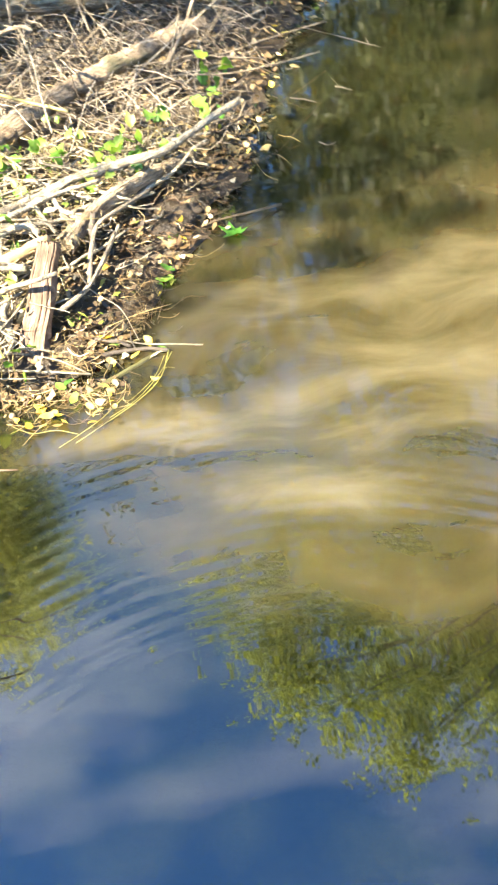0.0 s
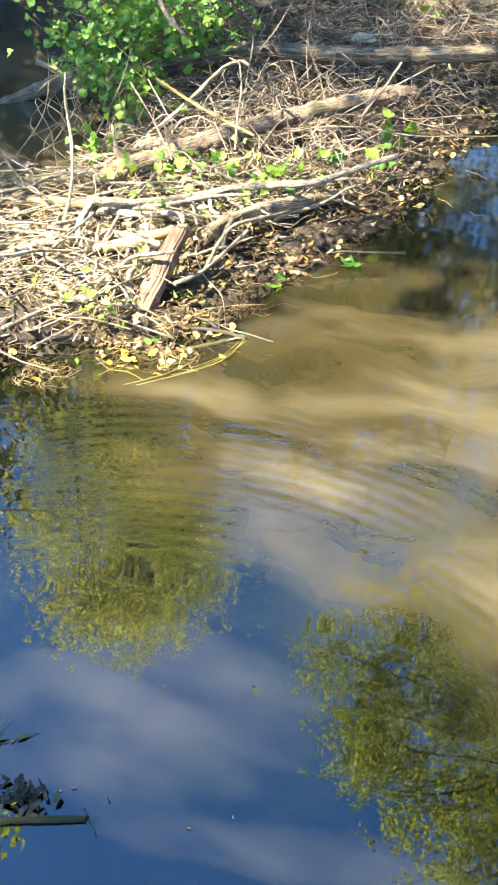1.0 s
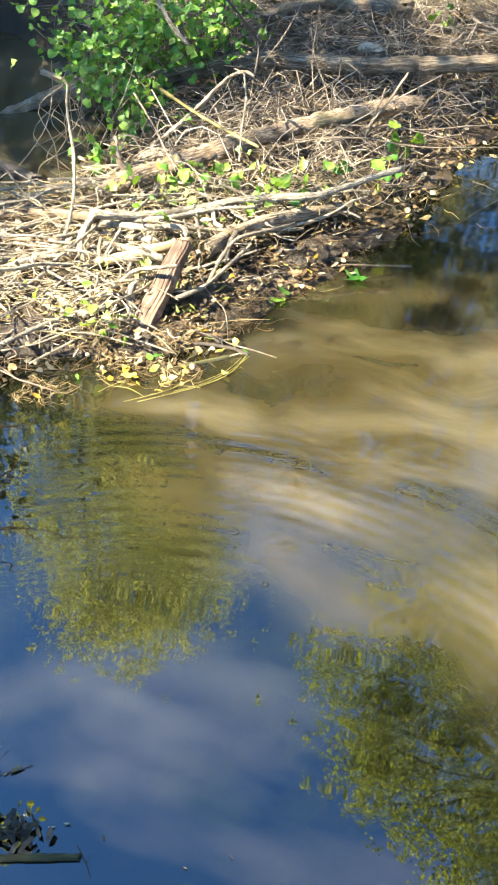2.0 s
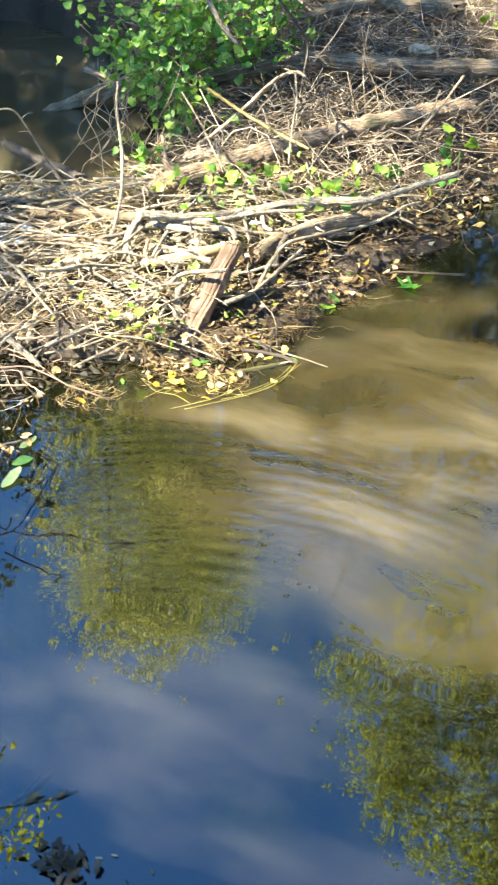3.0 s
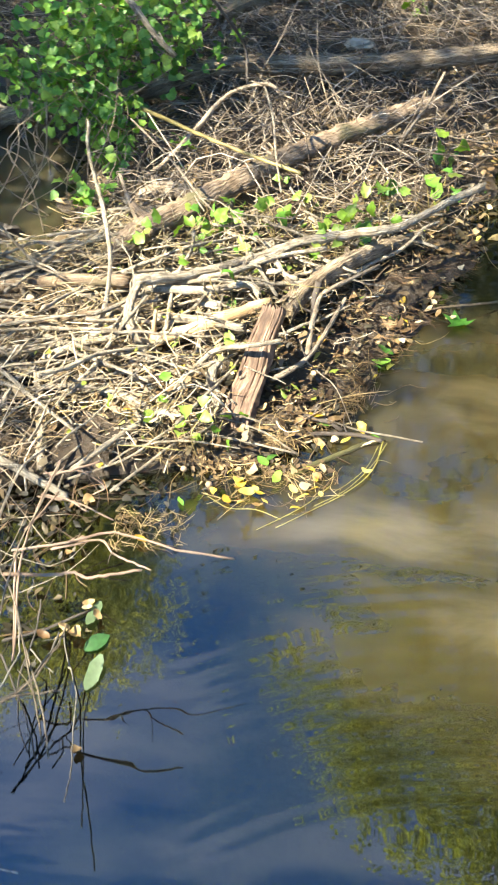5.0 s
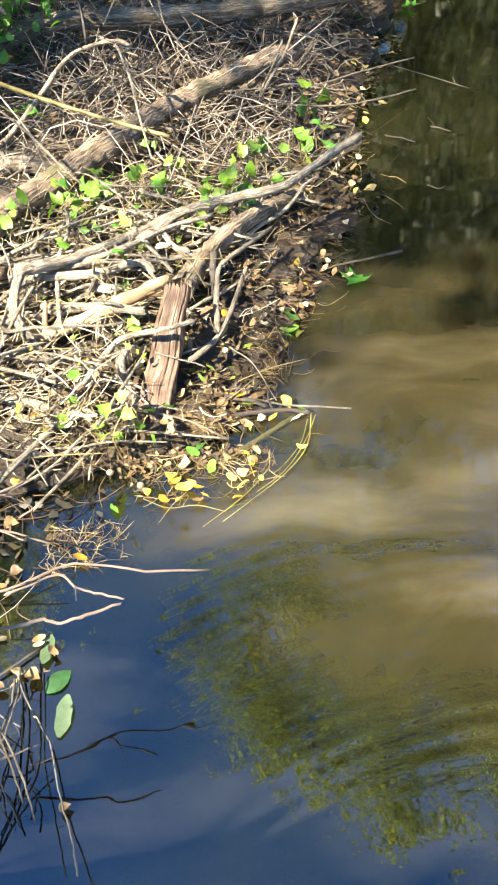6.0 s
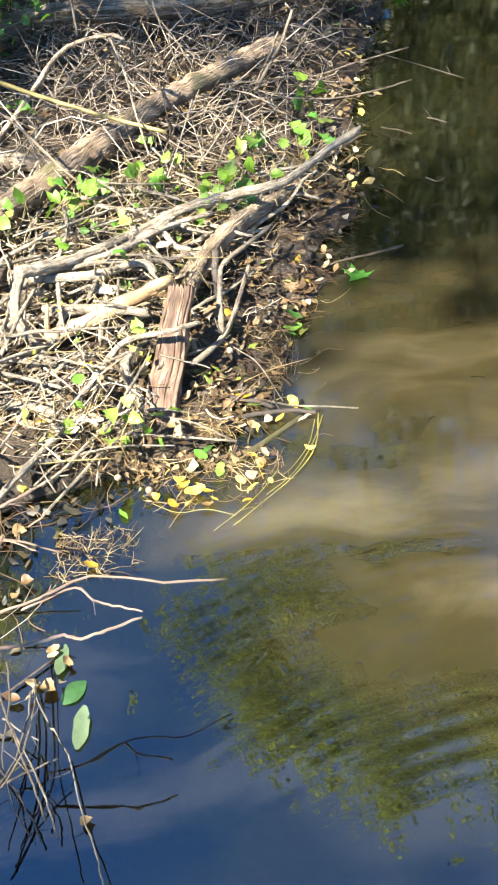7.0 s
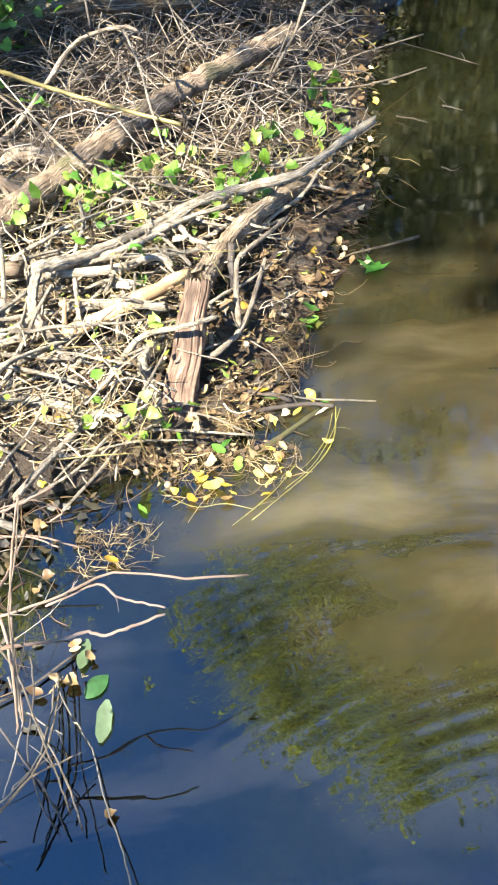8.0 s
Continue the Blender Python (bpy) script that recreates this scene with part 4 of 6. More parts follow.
limb("branch", [(-0.65, 2.85, 0.22), (-0.56, 2.71, 0.22), (-0.47, 2.55, 0.22)], 0.0043, 0.0036, bark_pale, "bleached stick slanting under the vine leaves")
limb("branch", [(-0.91, 2.62, 0.16), (-0.83, 2.60, 0.18), (-0.75, 2.63, 0.18)], 0.0043, 0.0036, bark_pale, "short pale stick behind the long limb")
limb("branch", [(-0.86, 2.56, 0.16), (-0.74, 2.60, 0.19), (-0.64, 2.67, 0.20), (-0.53, 2.78, 0.20)], 0.0022, 0.0018, bark_pale, "thin twig slanting across the pile")
limb("branch", [(-0.57, 2.70, 0.25), (-0.53, 2.50, 0.25), (-0.52, 2.42, 0.22)], 0.0022, 0.0018, bark_brown, "thin brown twig across the pale limb")
limb("branch", [(-0.83, 2.25, 0.22), (-0.84, 2.13, 0.19), (-0.86, 2.06, 0.15)], 0.0025, 0.0022, bark_pale, "fine twig by the bent branch")
limb("branch", [(-0.94, 1.91, 0.12), (-0.83, 1.94, 0.13), (-0.75, 1.96, 0.13)], 0.0043, 0.0036, bark_pale, "stick beside the thick stick")
limb("branch", [(-0.77, 1.99, 0.13), (-0.73, 2.01, 0.14), (-0.68, 2.01, 0.14), (-0.63, 2.00, 0.13)], 0.0029, 0.0022, bark_pale, "curved twig in the small sticks")
limb("branch", [(-0.93, 1.57, 0.04), (-0.82, 1.61, 0.06), (-0.75, 1.64, 0.08), (-0.69, 1.71, 0.09), (-0.64, 1.76, 0.09), (-0.57, 1.80, 0.08)], 0.0036, 0.0029, bark_pale, "long curved stick along the pile's foot")
limb("branch", [(-0.60, 1.82, 0.07), (-0.55, 1.82, 0.08), (-0.49, 1.82, 0.08), (-0.41, 1.82, 0.05)], 0.0036, 0.0029, bark_pale, "arched stick at the plank's foot")
limb("branch", [(-0.56, 1.99, 0.15), (-0.58, 1.95, 0.11), (-0.55, 1.88, 0.05)], .012, .016, bark_pale, "white splintered piece of bare wood")
limb("branch", [(-0.82, 1.62, 0.06), (-0.75, 1.67, 0.08), (-0.62, 1.70, 0.08), (-0.47, 1.70, 0.06)], 0.0029, 0.0022, bark_pale, "thin stick over the small twigs")
limb("branch", [(-0.88, 1.72, 0.09), (-0.78, 1.70, 0.08), (-0.68, 1.69, 0.08)], 0.0029, 0.0029, bark_pale, "thin stick lying to the water")
limb("branch", [(-0.93, 1.79, 0.10), (-0.85, 1.73, 0.09), (-0.75, 1.74, 0.10)], 0.0043, 0.0036, bark_pale, "stick at the shaded corner of the pile")
limb("branch", [(-0.86, 1.96, 0.08), (-0.81, 1.84, 0.08), (-0.78, 1.80, 0.07)], 0.0025, 0.0022, bark_grey, "dark twig in the hollow")
limb("cane_stalk", [(-0.87, 1.67, 0.08), (-0.73, 1.66, 0.09), (-0.62, 1.66, 0.08)], 0.0018, 0.0014, cane, "green stalk lying across the sticks")
limb("cane_stalk", [(-0.80, 2.03, 0.14), (-0.71, 2.02, 0.14), (-0.62, 2.02, 0.14)], 0.0018, 0.0014, cane, "thin green stalk in the pile")
limb("cane_stalk", [(-0.38, 2.27, 0.24), (-0.32, 2.26, 0.24), (-0.25, 2.28, 0.22)], 0.0014, 0.0014, cane, "green stem behind the plank")
limb("cane_stalk", [(-0.36, 2.26, 0.24), (-0.34, 2.22, 0.22), (-0.32, 2.17, 0.20)], 0.0014, 0.0014, cane, "short green stem behind the plank")
limb("branch", [(-0.31, 2.03, 0.13), (-0.26, 2.00, 0.10), (-0.21, 1.97, 0.07), (-0.16, 1.85, 0.03)], 0.0022, 0.0014, bark_pale, "thin twig below the crooked branch")
limb("branch", [(-0.33, 1.84, 0.03), (-0.25, 1.89, 0.05), (-0.20, 1.93, 0.06)], 0.0022, 0.0014, bark_brown, "bent twig over the golden litter")
limb("branch", [(-0.52, 2.52, 0.21), (-0.46, 2.38, 0.20), (-0.41, 2.28, 0.19)], .007, .006, bark_pale, "pale stick crossing by the grey log")
limb("branch", [(-0.49, 2.31, 0.19), (-0.45, 2.25, 0.17), (-0.43, 2.20, 0.16)], 0.0043, 0.0036, bark_pale, "short stick under the grey log")
limb("branch", [(-0.82, 2.55, 0.17), (-0.65, 2.54, 0.20), (-0.49, 2.60, 0.21)], 0.0036, 0.0029, bark_pale, "thin stick at the back of the pile")
limb("branch", [(-0.44, 2.53, 0.20), (-0.40, 2.42, 0.19), (-0.35, 2.38, 0.19)], .009, .007, bark_pale, "short bleached stick in the pile")
limb("branch", [(-0.79, 2.33, 0.20), (-0.59, 2.37, 0.21), (-0.42, 2.49, 0.21), (-0.26, 2.57, 0.20)], .009, .007, bark_pale, "grey-white stick over the rear of the pile")
limb("branch", [(-1.61, 2.20, 0.10), (-1.36, 2.19, 0.12), (-1.15, 2.20, 0.13), (-0.99, 2.24, 0.14)], .012, .010, bark_brown, "brown stick at the far side of the pile")
limb("branch", [(-1.30, 1.74, 0.14), (-1.16, 1.79, 0.14), (-1.01, 1.87, 0.14)], .007, .006, bark_pale, "stick along the corner of the tangle")
limb("branch", [(-1.31, 1.76, 0.16), (-1.27, 1.89, 0.17), (-1.22, 1.96, 0.17)], 0.0043, 0.0036, bark_pale, "forked stick in the tangle")
limb("branch", [(-1.06, 1.35, 0.06), (-1.03, 1.51, 0.12), (-0.98, 1.60, 0.13)], 0.0043, 0.0036, bark_pale, "slanting stick in the tangle")
limb("branch", [(-0.97, 1.60, 0.06), (-0.89, 1.69, 0.08), (-0.76, 1.79, 0.09), (-0.65, 1.87, 0.09)], 0.0036, 0.0029, bark_pale, "slim stick by the leaf litter")
limb("branch", [(-1.30, 1.79, 0.08), (-1.16, 1.67, 0.06), (-1.04, 1.58, 0.04)], 0.0029, 0.0029, bark_grey, "dark slim stick in the shadow")
limb("grass_blade", [(-0.060, 1.790, 0.020), (-0.105, 1.700, 0.012), (-0.175, 1.605, 0.010), (-0.255, 1.545, 0.008)], 0.0014, 0.0009, straw_mat, "yellow-green grass blade beside its neighbour")
limb("grass_blade", [(-0.085, 1.775, 0.020), (-0.115, 1.700, 0.012), (-0.165, 1.635, 0.010), (-0.205, 1.600, 0.008)], 0.0014, 0.0008, straw_mat, "slender grass blade on the muddy water")
limb("grass_blade", [(-0.215, 1.615, 0.015), (-0.270, 1.555, 0.008), (-0.330, 1.505, 0.006), (-0.400, 1.455, 0.004)], 0.0015, 0.0007, straw_mat, "withered grass blade over the water")

# a sunken branch off the bank and its short fork
limb("sunken_branch", [(0.74, 4.26, -0.002), (0.90, 4.09, -0.004), (1.02, 3.95, -0.003), (1.16, 3.80, -0.005), (1.30, 3.70, -0.008)], 0.006, 0.004, bark_dark, "dark waterlogged branch lying in the creek", "branch")
limb("twig", [(0.55, 3.45, 0.01), (0.60, 3.40, 0.02), (0.66, 3.37, 0.012)], 0.003, 0.002, bark_dark, "small dark twig floating off the bank")
limb("twig", [(0.77, 3.52, 0.006), (0.80, 3.48, 0.012), (0.84, 3.46, 0.005)], 0.003, 0.002, bark_dark, "curled dark twig floating on the creek")
limb("twig", [(0.61, 3.02, 0.005), (0.64, 2.97, 0.012), (0.68, 3.00, 0.006)], 0.0022, 0.0014, bark_dark, "thin curled stem floating on the creek")
# brambles and stalks at the edge of the dark water
limb("twig", [(-0.843, 1.377, 0.300), (-0.841, 1.248, 0.320), (-0.835, 1.126, 0.330), (-0.832, 1.062, 0.320), (-0.831, 1.006, 0.280), (-0.832, 0.940, 0.200)], 0.0028, 0.0022, twig_pale, "pale bramble stem standing at the tangle's edge")
limb("twig", [(-0.869, 1.178, 0.280), (-0.851, 1.224, 0.280), (-0.827, 1.295, 0.280)], 0.0026, 0.0020, twig_pale, "short sunlit bramble in the tangle")
limb("twig", [(-0.895, 1.341, 0.220), (-0.831, 1.333, 0.220), (-0.769, 1.293, 0.220)], 0.0026, 0.0018, twig_pale, "pale bare twig over the sodden litter")
limb("twig", [(-0.905, 1.424, 0.200), (-0.858, 1.444, 0.200), (-0.791, 1.482, 0.200)], 0.0032, 0.0028, twig_pale, "sunlit stem at the corner of the pile")
limb("twig", [(-0.859, 1.095, 0.300), (-0.841, 1.041, 0.300), (-0.848, 0.983, 0.200), (-0.861, 0.956, 0.120)], 0.0030, 0.0024, twig_pale, "pale stem leaning to the dark water")
limb("twig", [(-0.813, 1.083, 0.040), (-0.813, 1.008, 0.060), (-0.825, 0.916, 0.100), (-0.839, 0.875, 0.120), (-0.875, 0.818, 0.160)], 0.0028, 0.0020, stalk_grey, "bent grey stalk over the dark water")
limb("twig", [(-0.798, 0.927, 0.080), (-0.840, 0.880, 0.120), (-0.863, 0.846, 0.140)], 0.0020, 0.0016, stalk_grey, "forked grey stalk over the dark water")
limb("twig", [(-0.878, 1.057, 0.150), (-0.852, 0.976, 0.120), (-0.866, 0.904, 0.120), (-0.882, 0.842, 0.120)], 0.0024, 0.0016, stalk_grey, "slim grey stalk crossing the brambles")
limb("twig", [(-0.861, 1.025, 0.060), (-0.816, 0.986, 0.060), (-0.790, 0.970, 0.060)], 0.0020, 0.0014, stalk_grey, "short grey twig by the fallen leaves")
limb("twig", [(-0.901, 0.982, 0.100), (-0.861, 0.924, 0.080), (-0.819, 0.866, 0.050), (-0.787, 0.796, 0.020)], 0.0022, 0.0016, bark_dark, "dark wet stalk slanting into the water")
limb("twig", [(-0.839, 1.098, 0.140), (-0.835, 1.030, 0.120), (-0.856, 0.939, 0.080), (-0.834, 0.853, 0.050), (-0.810, 0.812, 0.010)], 0.0018, 0.0014, bark_dark, "thin dark stalk in the shallows")

# ---- split plank ----
def plank(name, foot, head, width, thick, label):
    """A split piece of weathered timber, cracked along its grain."""
    r = np.random.default_rng(5)
    foot, head = np.array(foot), np.array(head)
    ax = (head - foot) / np.linalg.norm(head - foot)
    side = np.cross(ax, (0, 0, 1.0))
    side /= np.linalg.norm(side)
    up = np.cross(side, ax)
    rows, cols = 22, 29
    jag_a, jag_b = r.uniform(-0.012, 0.012, cols), r.uniform(-0.009, 0.009, cols)
    ridge = 0.0009 * r.normal(size=cols)
    cracks = [(-0.36, 0.06, 0.007, 0.022), (-0.12, -0.05, 0.0025, 0.016), (0.12, 0.12, 0.006, 0.02), (0.40, 0.02, 0.008, 0.03)]
    length = np.linalg.norm(head - foot)
    V, U, F = [], [], []
    for layer in (1, -1):
        for i in range(rows):
            t = i / (rows - 1)
            w = width * (1 - 0.12 * t + 0.06 * math.sin(5 * t))
            for j in range(cols):
                s = j / (cols - 1) - 0.5
                edge = 1 - (abs(s) * 2) ** 6 * 0.35
                h = layer * thick / 2 * edge
                if layer > 0:
                    h += ridge[j] * math.sin(5 * t + j) - sum(d * (0.55 + 0.45 * math.sin(6 * t + 40 * p)) * math.exp(-((s - p - q * t - 0.015 * math.sin(17 * t + 9 * p)) / wd) ** 2) for p, q, d, wd in cracks)
                e = jag_a[j] * (t < 0.02) + jag_b[j] * (t > 0.98)
                V.append(foot + ax * (length * t + e) + side * (w * s + 0.003 * math.sin(14 * t + layer)) + up * h)
                U.append((s * width, t * length))
    n = rows * cols
    for i in range(rows - 1):
        for j in range(cols - 1):
            a = i * cols + j
            F.append((a, a + 1, a + cols + 1, a + cols))
            F.append((n + a, n + a + cols, n + a + cols + 1, n + a + 1))
    for i in range(rows - 1):
        a, b = i * cols, i * cols + cols - 1
        F += [(a, a + cols, n + a + cols, n + a), (b, n + b, n + b + cols, b + cols)]
    for j in range(cols - 1):
        a, b = j, (rows - 1) * cols + j
        F += [(a, n + a, n + a + 1, a + 1), (b, b + 1, n + b + 1, n + b)]
    ob = mesh_object(name, V, F, plank_wood, uvs=U, smooth=False)
    return tagged(ob, label, "timber")


plank("split_plank", (-0.508, 1.815, 0.0), (-0.402, 2.095, 0.262), 0.084, 0.05, "split weathered brown plank leaning on the driftwood")


# ---- brush: small twigs too many to count ----
def pile_height(x, y):
    return np.maximum(ground_height(x, y), 0.0)


def inside_pile(x, y):
    return np.minimum(np.interp(y, Y_R, X_R) - x, x - np.interp(y, Y_L, X_L))


def brush(name, n, xr, yr, seed, length, radius, lift, mat, label, category, reach=0.0, flat=0.25, aim=None, curve=0.11):
    r = np.random.default_rng(seed)
    pieces = []
    while len(pieces) < n:
        x, y = r.uniform(*xr), r.uniform(*yr)
        if inside_pile(x, y) < -reach * r.random():
            continue
        if 2.0 < y < 2.9 and x > -0.6 and inside_pile(x, y) < 0.28 and r.random() < 0.7:
            continue
        if (math.hypot(x + 0.36, y - 1.98) < 0.19 or (-0.6 < x < -0.38 and 1.72 < y < 1.9)) and r.random() < 0.9:
            continue
        ln = length * r.uniform(0.55, 1.5) ** 1.6
        if reach <= 0:
            ln *= min(1.0, 0.35 + 1.5 * max(0.0, float(inside_pile(x, y))))
        a = r.uniform(0, 2 * np.pi) if aim is None else r.normal(aim[0], aim[1])
        tilt = r.normal(0, flat)
        d = np.array((math.cos(a) * math.cos(tilt), math.sin(a) * math.cos(tilt), math.sin(tilt)))
        c = np.array((x, y, float(pile_height(x, y)) + lift * r.random() ** 1.5 + 0.004))
        if c[2] < 0.1 and tilt < 0:
            d[2] = -d[2]
        bend = r.normal(size=3) * ln * curve
        line = spline([c - d * ln / 2 - bend * 0.5, c - d * ln / 6 + bend * 0.7 + r.normal(size=3) * ln * 0.03, c + d * ln / 5 + bend * 0.5 + r.normal(size=3) * ln * 0.04, c + d * ln / 2 - bend * 0.6 + r.normal(size=3) * ln * 0.05], 2)
        line[:, 2] = np.maximum(line[:, 2], 0.003)
        rr = radius * r.uniform(0.5, 1.5)
        v, f, u = tube(line, np.linspace(rr, rr * 0.5, len(line)), 4, 0, 0)
        pieces.append((v, f, u))
    v, f, u = merge(pieces)
    return tagged(mesh_object(name, v, f, mat, uvs=u, smooth=True), label, category, kind="stuff")


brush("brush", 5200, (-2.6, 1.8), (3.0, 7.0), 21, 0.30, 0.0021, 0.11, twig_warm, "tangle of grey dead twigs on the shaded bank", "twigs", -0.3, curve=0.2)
brush("brush", 800, (-2.2, 0.1), (1.6, 3.0), 22, 0.17, 0.0019, 0.09, twig_mix, "tangle of bleached twigs on the pile", "twigs", -0.12, 0.25, (0.4, 0.75))
brush("straw", 1000, (-1.25, 0.12), (1.66, 2.95), 20, 0.11, 0.0011, 0.13, straw_pale, "pale dry grass stems caught among the sticks", "straw", -0.1, 0.35)
brush("straw", 420, (-1.6, 0.1), (1.55, 3.2), 23, 0.14, 0.0015, 0.08, straw_mix, "dry straw and grass stems on the pile", "straw", 0.02)


def scraps(centres, size, r):
    """Torn, curled leaf blades lying about: a middle and a ragged rim of eight."""
    n = len(centres)
    a = np.linspace(0, 2 * np.pi, 8, endpoint=False)[None, :] + r.normal(size=(n, 8)) * 0.18
    rad = size * 0.5 * r.uniform(0.5, 1.25, (n, 1)) * np.clip(1 + r.normal(size=(n, 8)) * 0.3, 0.35, 1.7)
    x, y = rad * np.cos(a), rad * np.sin(a) * r.uniform(0.25, 0.65, (n, 1))
    z = (y * y * r.normal(size=(n, 1)) * 26 + x * x * r.normal(size=(n, 1)) * 10) * (0.03 / size) + r.normal(size=(n, 8)) * size * 0.03
    turn = r.uniform(0, 2 * np.pi, (n, 1))
    tip, lean = r.normal(size=(n, 1)) * 0.3, r.normal(size=(n, 1)) * 0.3
    z = z + x * tip + y * lean
    rim = np.stack([x * np.cos(turn) - y * np.sin(turn), x * np.sin(turn) + y * np.cos(turn), z], 2) + centres[:, None, :]
    v = np.concatenate([centres[:, None, :], rim], 1).reshape(-1, 3)
    i = np.arange(n) * 9
    f = np.concatenate([np.c_[i, i + 1 + k, i + 1 + (k + 1) % 8] for k in range(8)])
    return v, f


def litter(name, n, xr, yr, seed, size, mat, label, reach, lift=0.02):
    r = np.random.default_rng(seed)
    pts = []
    while len(pts) < n:
        x, y = r.uniform(*xr), r.uniform(*yr)
        if 2.0 < y < 2.8 and inside_pile(x, y) < 0.25 and r.random() < 0.75:
            continue
        if -0.62 < x < -0.36 and 1.74 < y < 1.92 and r.random() < 0.85:
            continue
        if inside_pile(x, y) > -reach * r.random():
            pts.append((x, y, float(pile_height(x, y)) + 0.008 + lift * r.random()))
    v, f = scraps(np.array(pts), size, r)
    v[:, 2] = np.maximum(v[:, 2], 0.004)
    return tagged(mesh_object(name, v, f, mat, smooth=True), label, "leaves", kind="stuff")


litter("leaf_litter", 420, (-2.2, 0.7), (1.55, 4.5), 31, 0.036, leaf_dead, "brown and tan fallen leaves over the pile", 0.12)
# dark leaf layer that paints the shade in the gaps between the sticks
litter("leaf_litter", 1500, (-2.0, 0.3), (1.6, 3.1), 30, 0.04, leaf_sodden_shade, "dark rotted leaves under the driftwood, gap shade in their colour", 0.0, 0.015)
litter("leaf_litter", 3200, (-2.4, 1.4), (3.0, 7.0), 32, 0.05, leaf_dead, "brown leaf litter of the bank", 0.05, 0.04)

litter("leaf_litter", 150, (-1.1, 0.15), (1.65, 2.95), 29, 0.024, leaf_sprout, "small yellow-green leaf scraps among the sticks", -0.1, 0.12)

# ---- leaves and plants ----
def blade_mesh(name, widths, mat, length=1.0, fold=0.35, curl=0.15, wave=0.0, worn=0.0, seed=1):
    """A leaf blade of unit length along +y: a midrib and two folded halves, curled towards its tip."""
    n = len(widths)
    V, F = [], []
    r = np.random.default_rng(seed)
    bend = 0.0
    for i, w in enumerate(widths):
        bend += worn * 0.12 * r.normal()
        wl, wr = (w * max(0.25, 1 + worn * r.normal()) for _ in range(2))
        t = i / (n - 1)
        z = curl * (t - 0.4) ** 2 + wave * math.sin(9 * t)
        V += [(bend - wl, length * t, z + fold * wl + worn * 0.15 * r.normal()), (bend, length * t, z), (bend + wr, length * t, z + fold * wr - wave + worn * 0.15 * r.normal())]
    for i in range(n - 1):
        a = i * 3
        F += [(a, a + 1, a + 4, a + 3), (a + 1, a + 2, a + 5, a + 4)]
    me = bpy.data.meshes.new(name)
    me.from_pydata(V, [], F)
    me.materials.append(mat)
    me.polygons.foreach_set("use_smooth", [True] * len(me.polygons))
    return me


def lobed_mesh(name, lobes, inner, mat, cup=0.12, squash=1.0, seed=3):
    """A lobed leaf seen from above: pointed lobes round the stalk's end, folded on its rib and curled."""
    r = np.random.default_rng(seed)
    n = len(lobes) * 2
    V, F = [(0, 0.42, 0)], []
    for share in (0.55, 1.0):
        for k in range(n + 1):
            a = radians(-90 + 26) + k / n * radians(360 - 52)
            rad = (lobes[(k - 1) // 2] if k % 2 else inner) * (1 + 0.07 * r.normal())
            rad = inner * 0.9 if k in (0, n) else rad
            rad *= share * (1.0 if k % 2 or share == 1.0 else 1.12)
            x, y = math.cos(a) * rad * squash, math.sin(a) * rad
            V.append((x, 0.42 + y, cup * rad * rad + 0.28 * abs(x) + (0.03 if k % 2 else -0.04) * share + 0.03 * r.normal()))
    V.append((0, 0.0, 0.0))
    for k in range(1, n + 1):
        F += [(0, k, k + 1), (k, k + n + 1, k + n + 2, k + 1)]
    F += [(0, n + 1, 2 * n + 3), (0, 2 * n + 3, 1), (n + 1, 2 * n + 2, 2 * n + 3), (1, 2 * n + 3, n + 2)]
    me = bpy.data.meshes.new(name)
    me.from_pydata(V, [], F)
    me.materials.append(mat)
    me.polygons.foreach_set("use_smooth", [True] * len(me.polygons))
    return me


HEART = (0.16, 0.36, 0.44, 0.45, 0.40, 0.31, 0.20, 0.09, 0.0)
LOBED = (0.14, 0.40, 0.47, 0.38, 0.33, 0.36, 0.24, 0.10, 0.0)
OVAL = (0.05, 0.19, 0.26, 0.29, 0.28, 0.21, 0.07)
LANCE = (0.02, 0.09, 0.14, 0.145, 0.11, 0.06, 0.0)
ivy_meshes = [blade_mesh("heart_leaf", HEART, leaf_one, fold=0.25, curl=-0.5, worn=0.1, seed=60), blade_mesh("heart_leaf", HEART, leaf_one, fold=0.5, curl=-0.2, wave=0.04, worn=0.15, seed=61), blade_mesh("heart_leaf", LOBED, leaf_one, fold=0.35, curl=-0.6, wave=0.02, worn=0.12, seed=62),
              blade_mesh("heart_leaf", LOBED, leaf_one, fold=0.15, curl=0.3, wave=0.05), lobed_mesh("ivy_leaf", (0.46, 0.52, 0.58, 0.52, 0.46), 0.42, leaf_one, cup=-0.25)]
vine_meshes = [ivy_meshes[2], lobed_mesh("vine_leaf", (0.44, 0.50, 0.60, 0.52, 0.42), 0.43, leaf_vine, cup=-0.4), lobed_mesh("vine_leaf", (0.42, 0.52, 0.58, 0.48, 0.40), 0.41, leaf_vine, cup=0.35, squash=0.8), blade_mesh("vine_leaf", LOBED, leaf_vine, fold=0.45, curl=-0.5, wave=0.04, worn=0.14, seed=64)]
star_mesh = lobed_mesh("star_leaf", (0.50, 0.58, 0.62, 0.58, 0.50), 0.29, leaf_star, cup=0.1)
dead_meshes = [blade_mesh("dead_leaf", (OVAL, LANCE, HEART, OVAL)[k % 4], leaf_fallen, fold=(0.5, -0.35, 0.7, 0.3, -0.5)[k % 5], curl=(0.5, -0.4, 0.3, 0.7)[k % 4], wave=0.03, worn=0.13, seed=k) for k in range(12)]
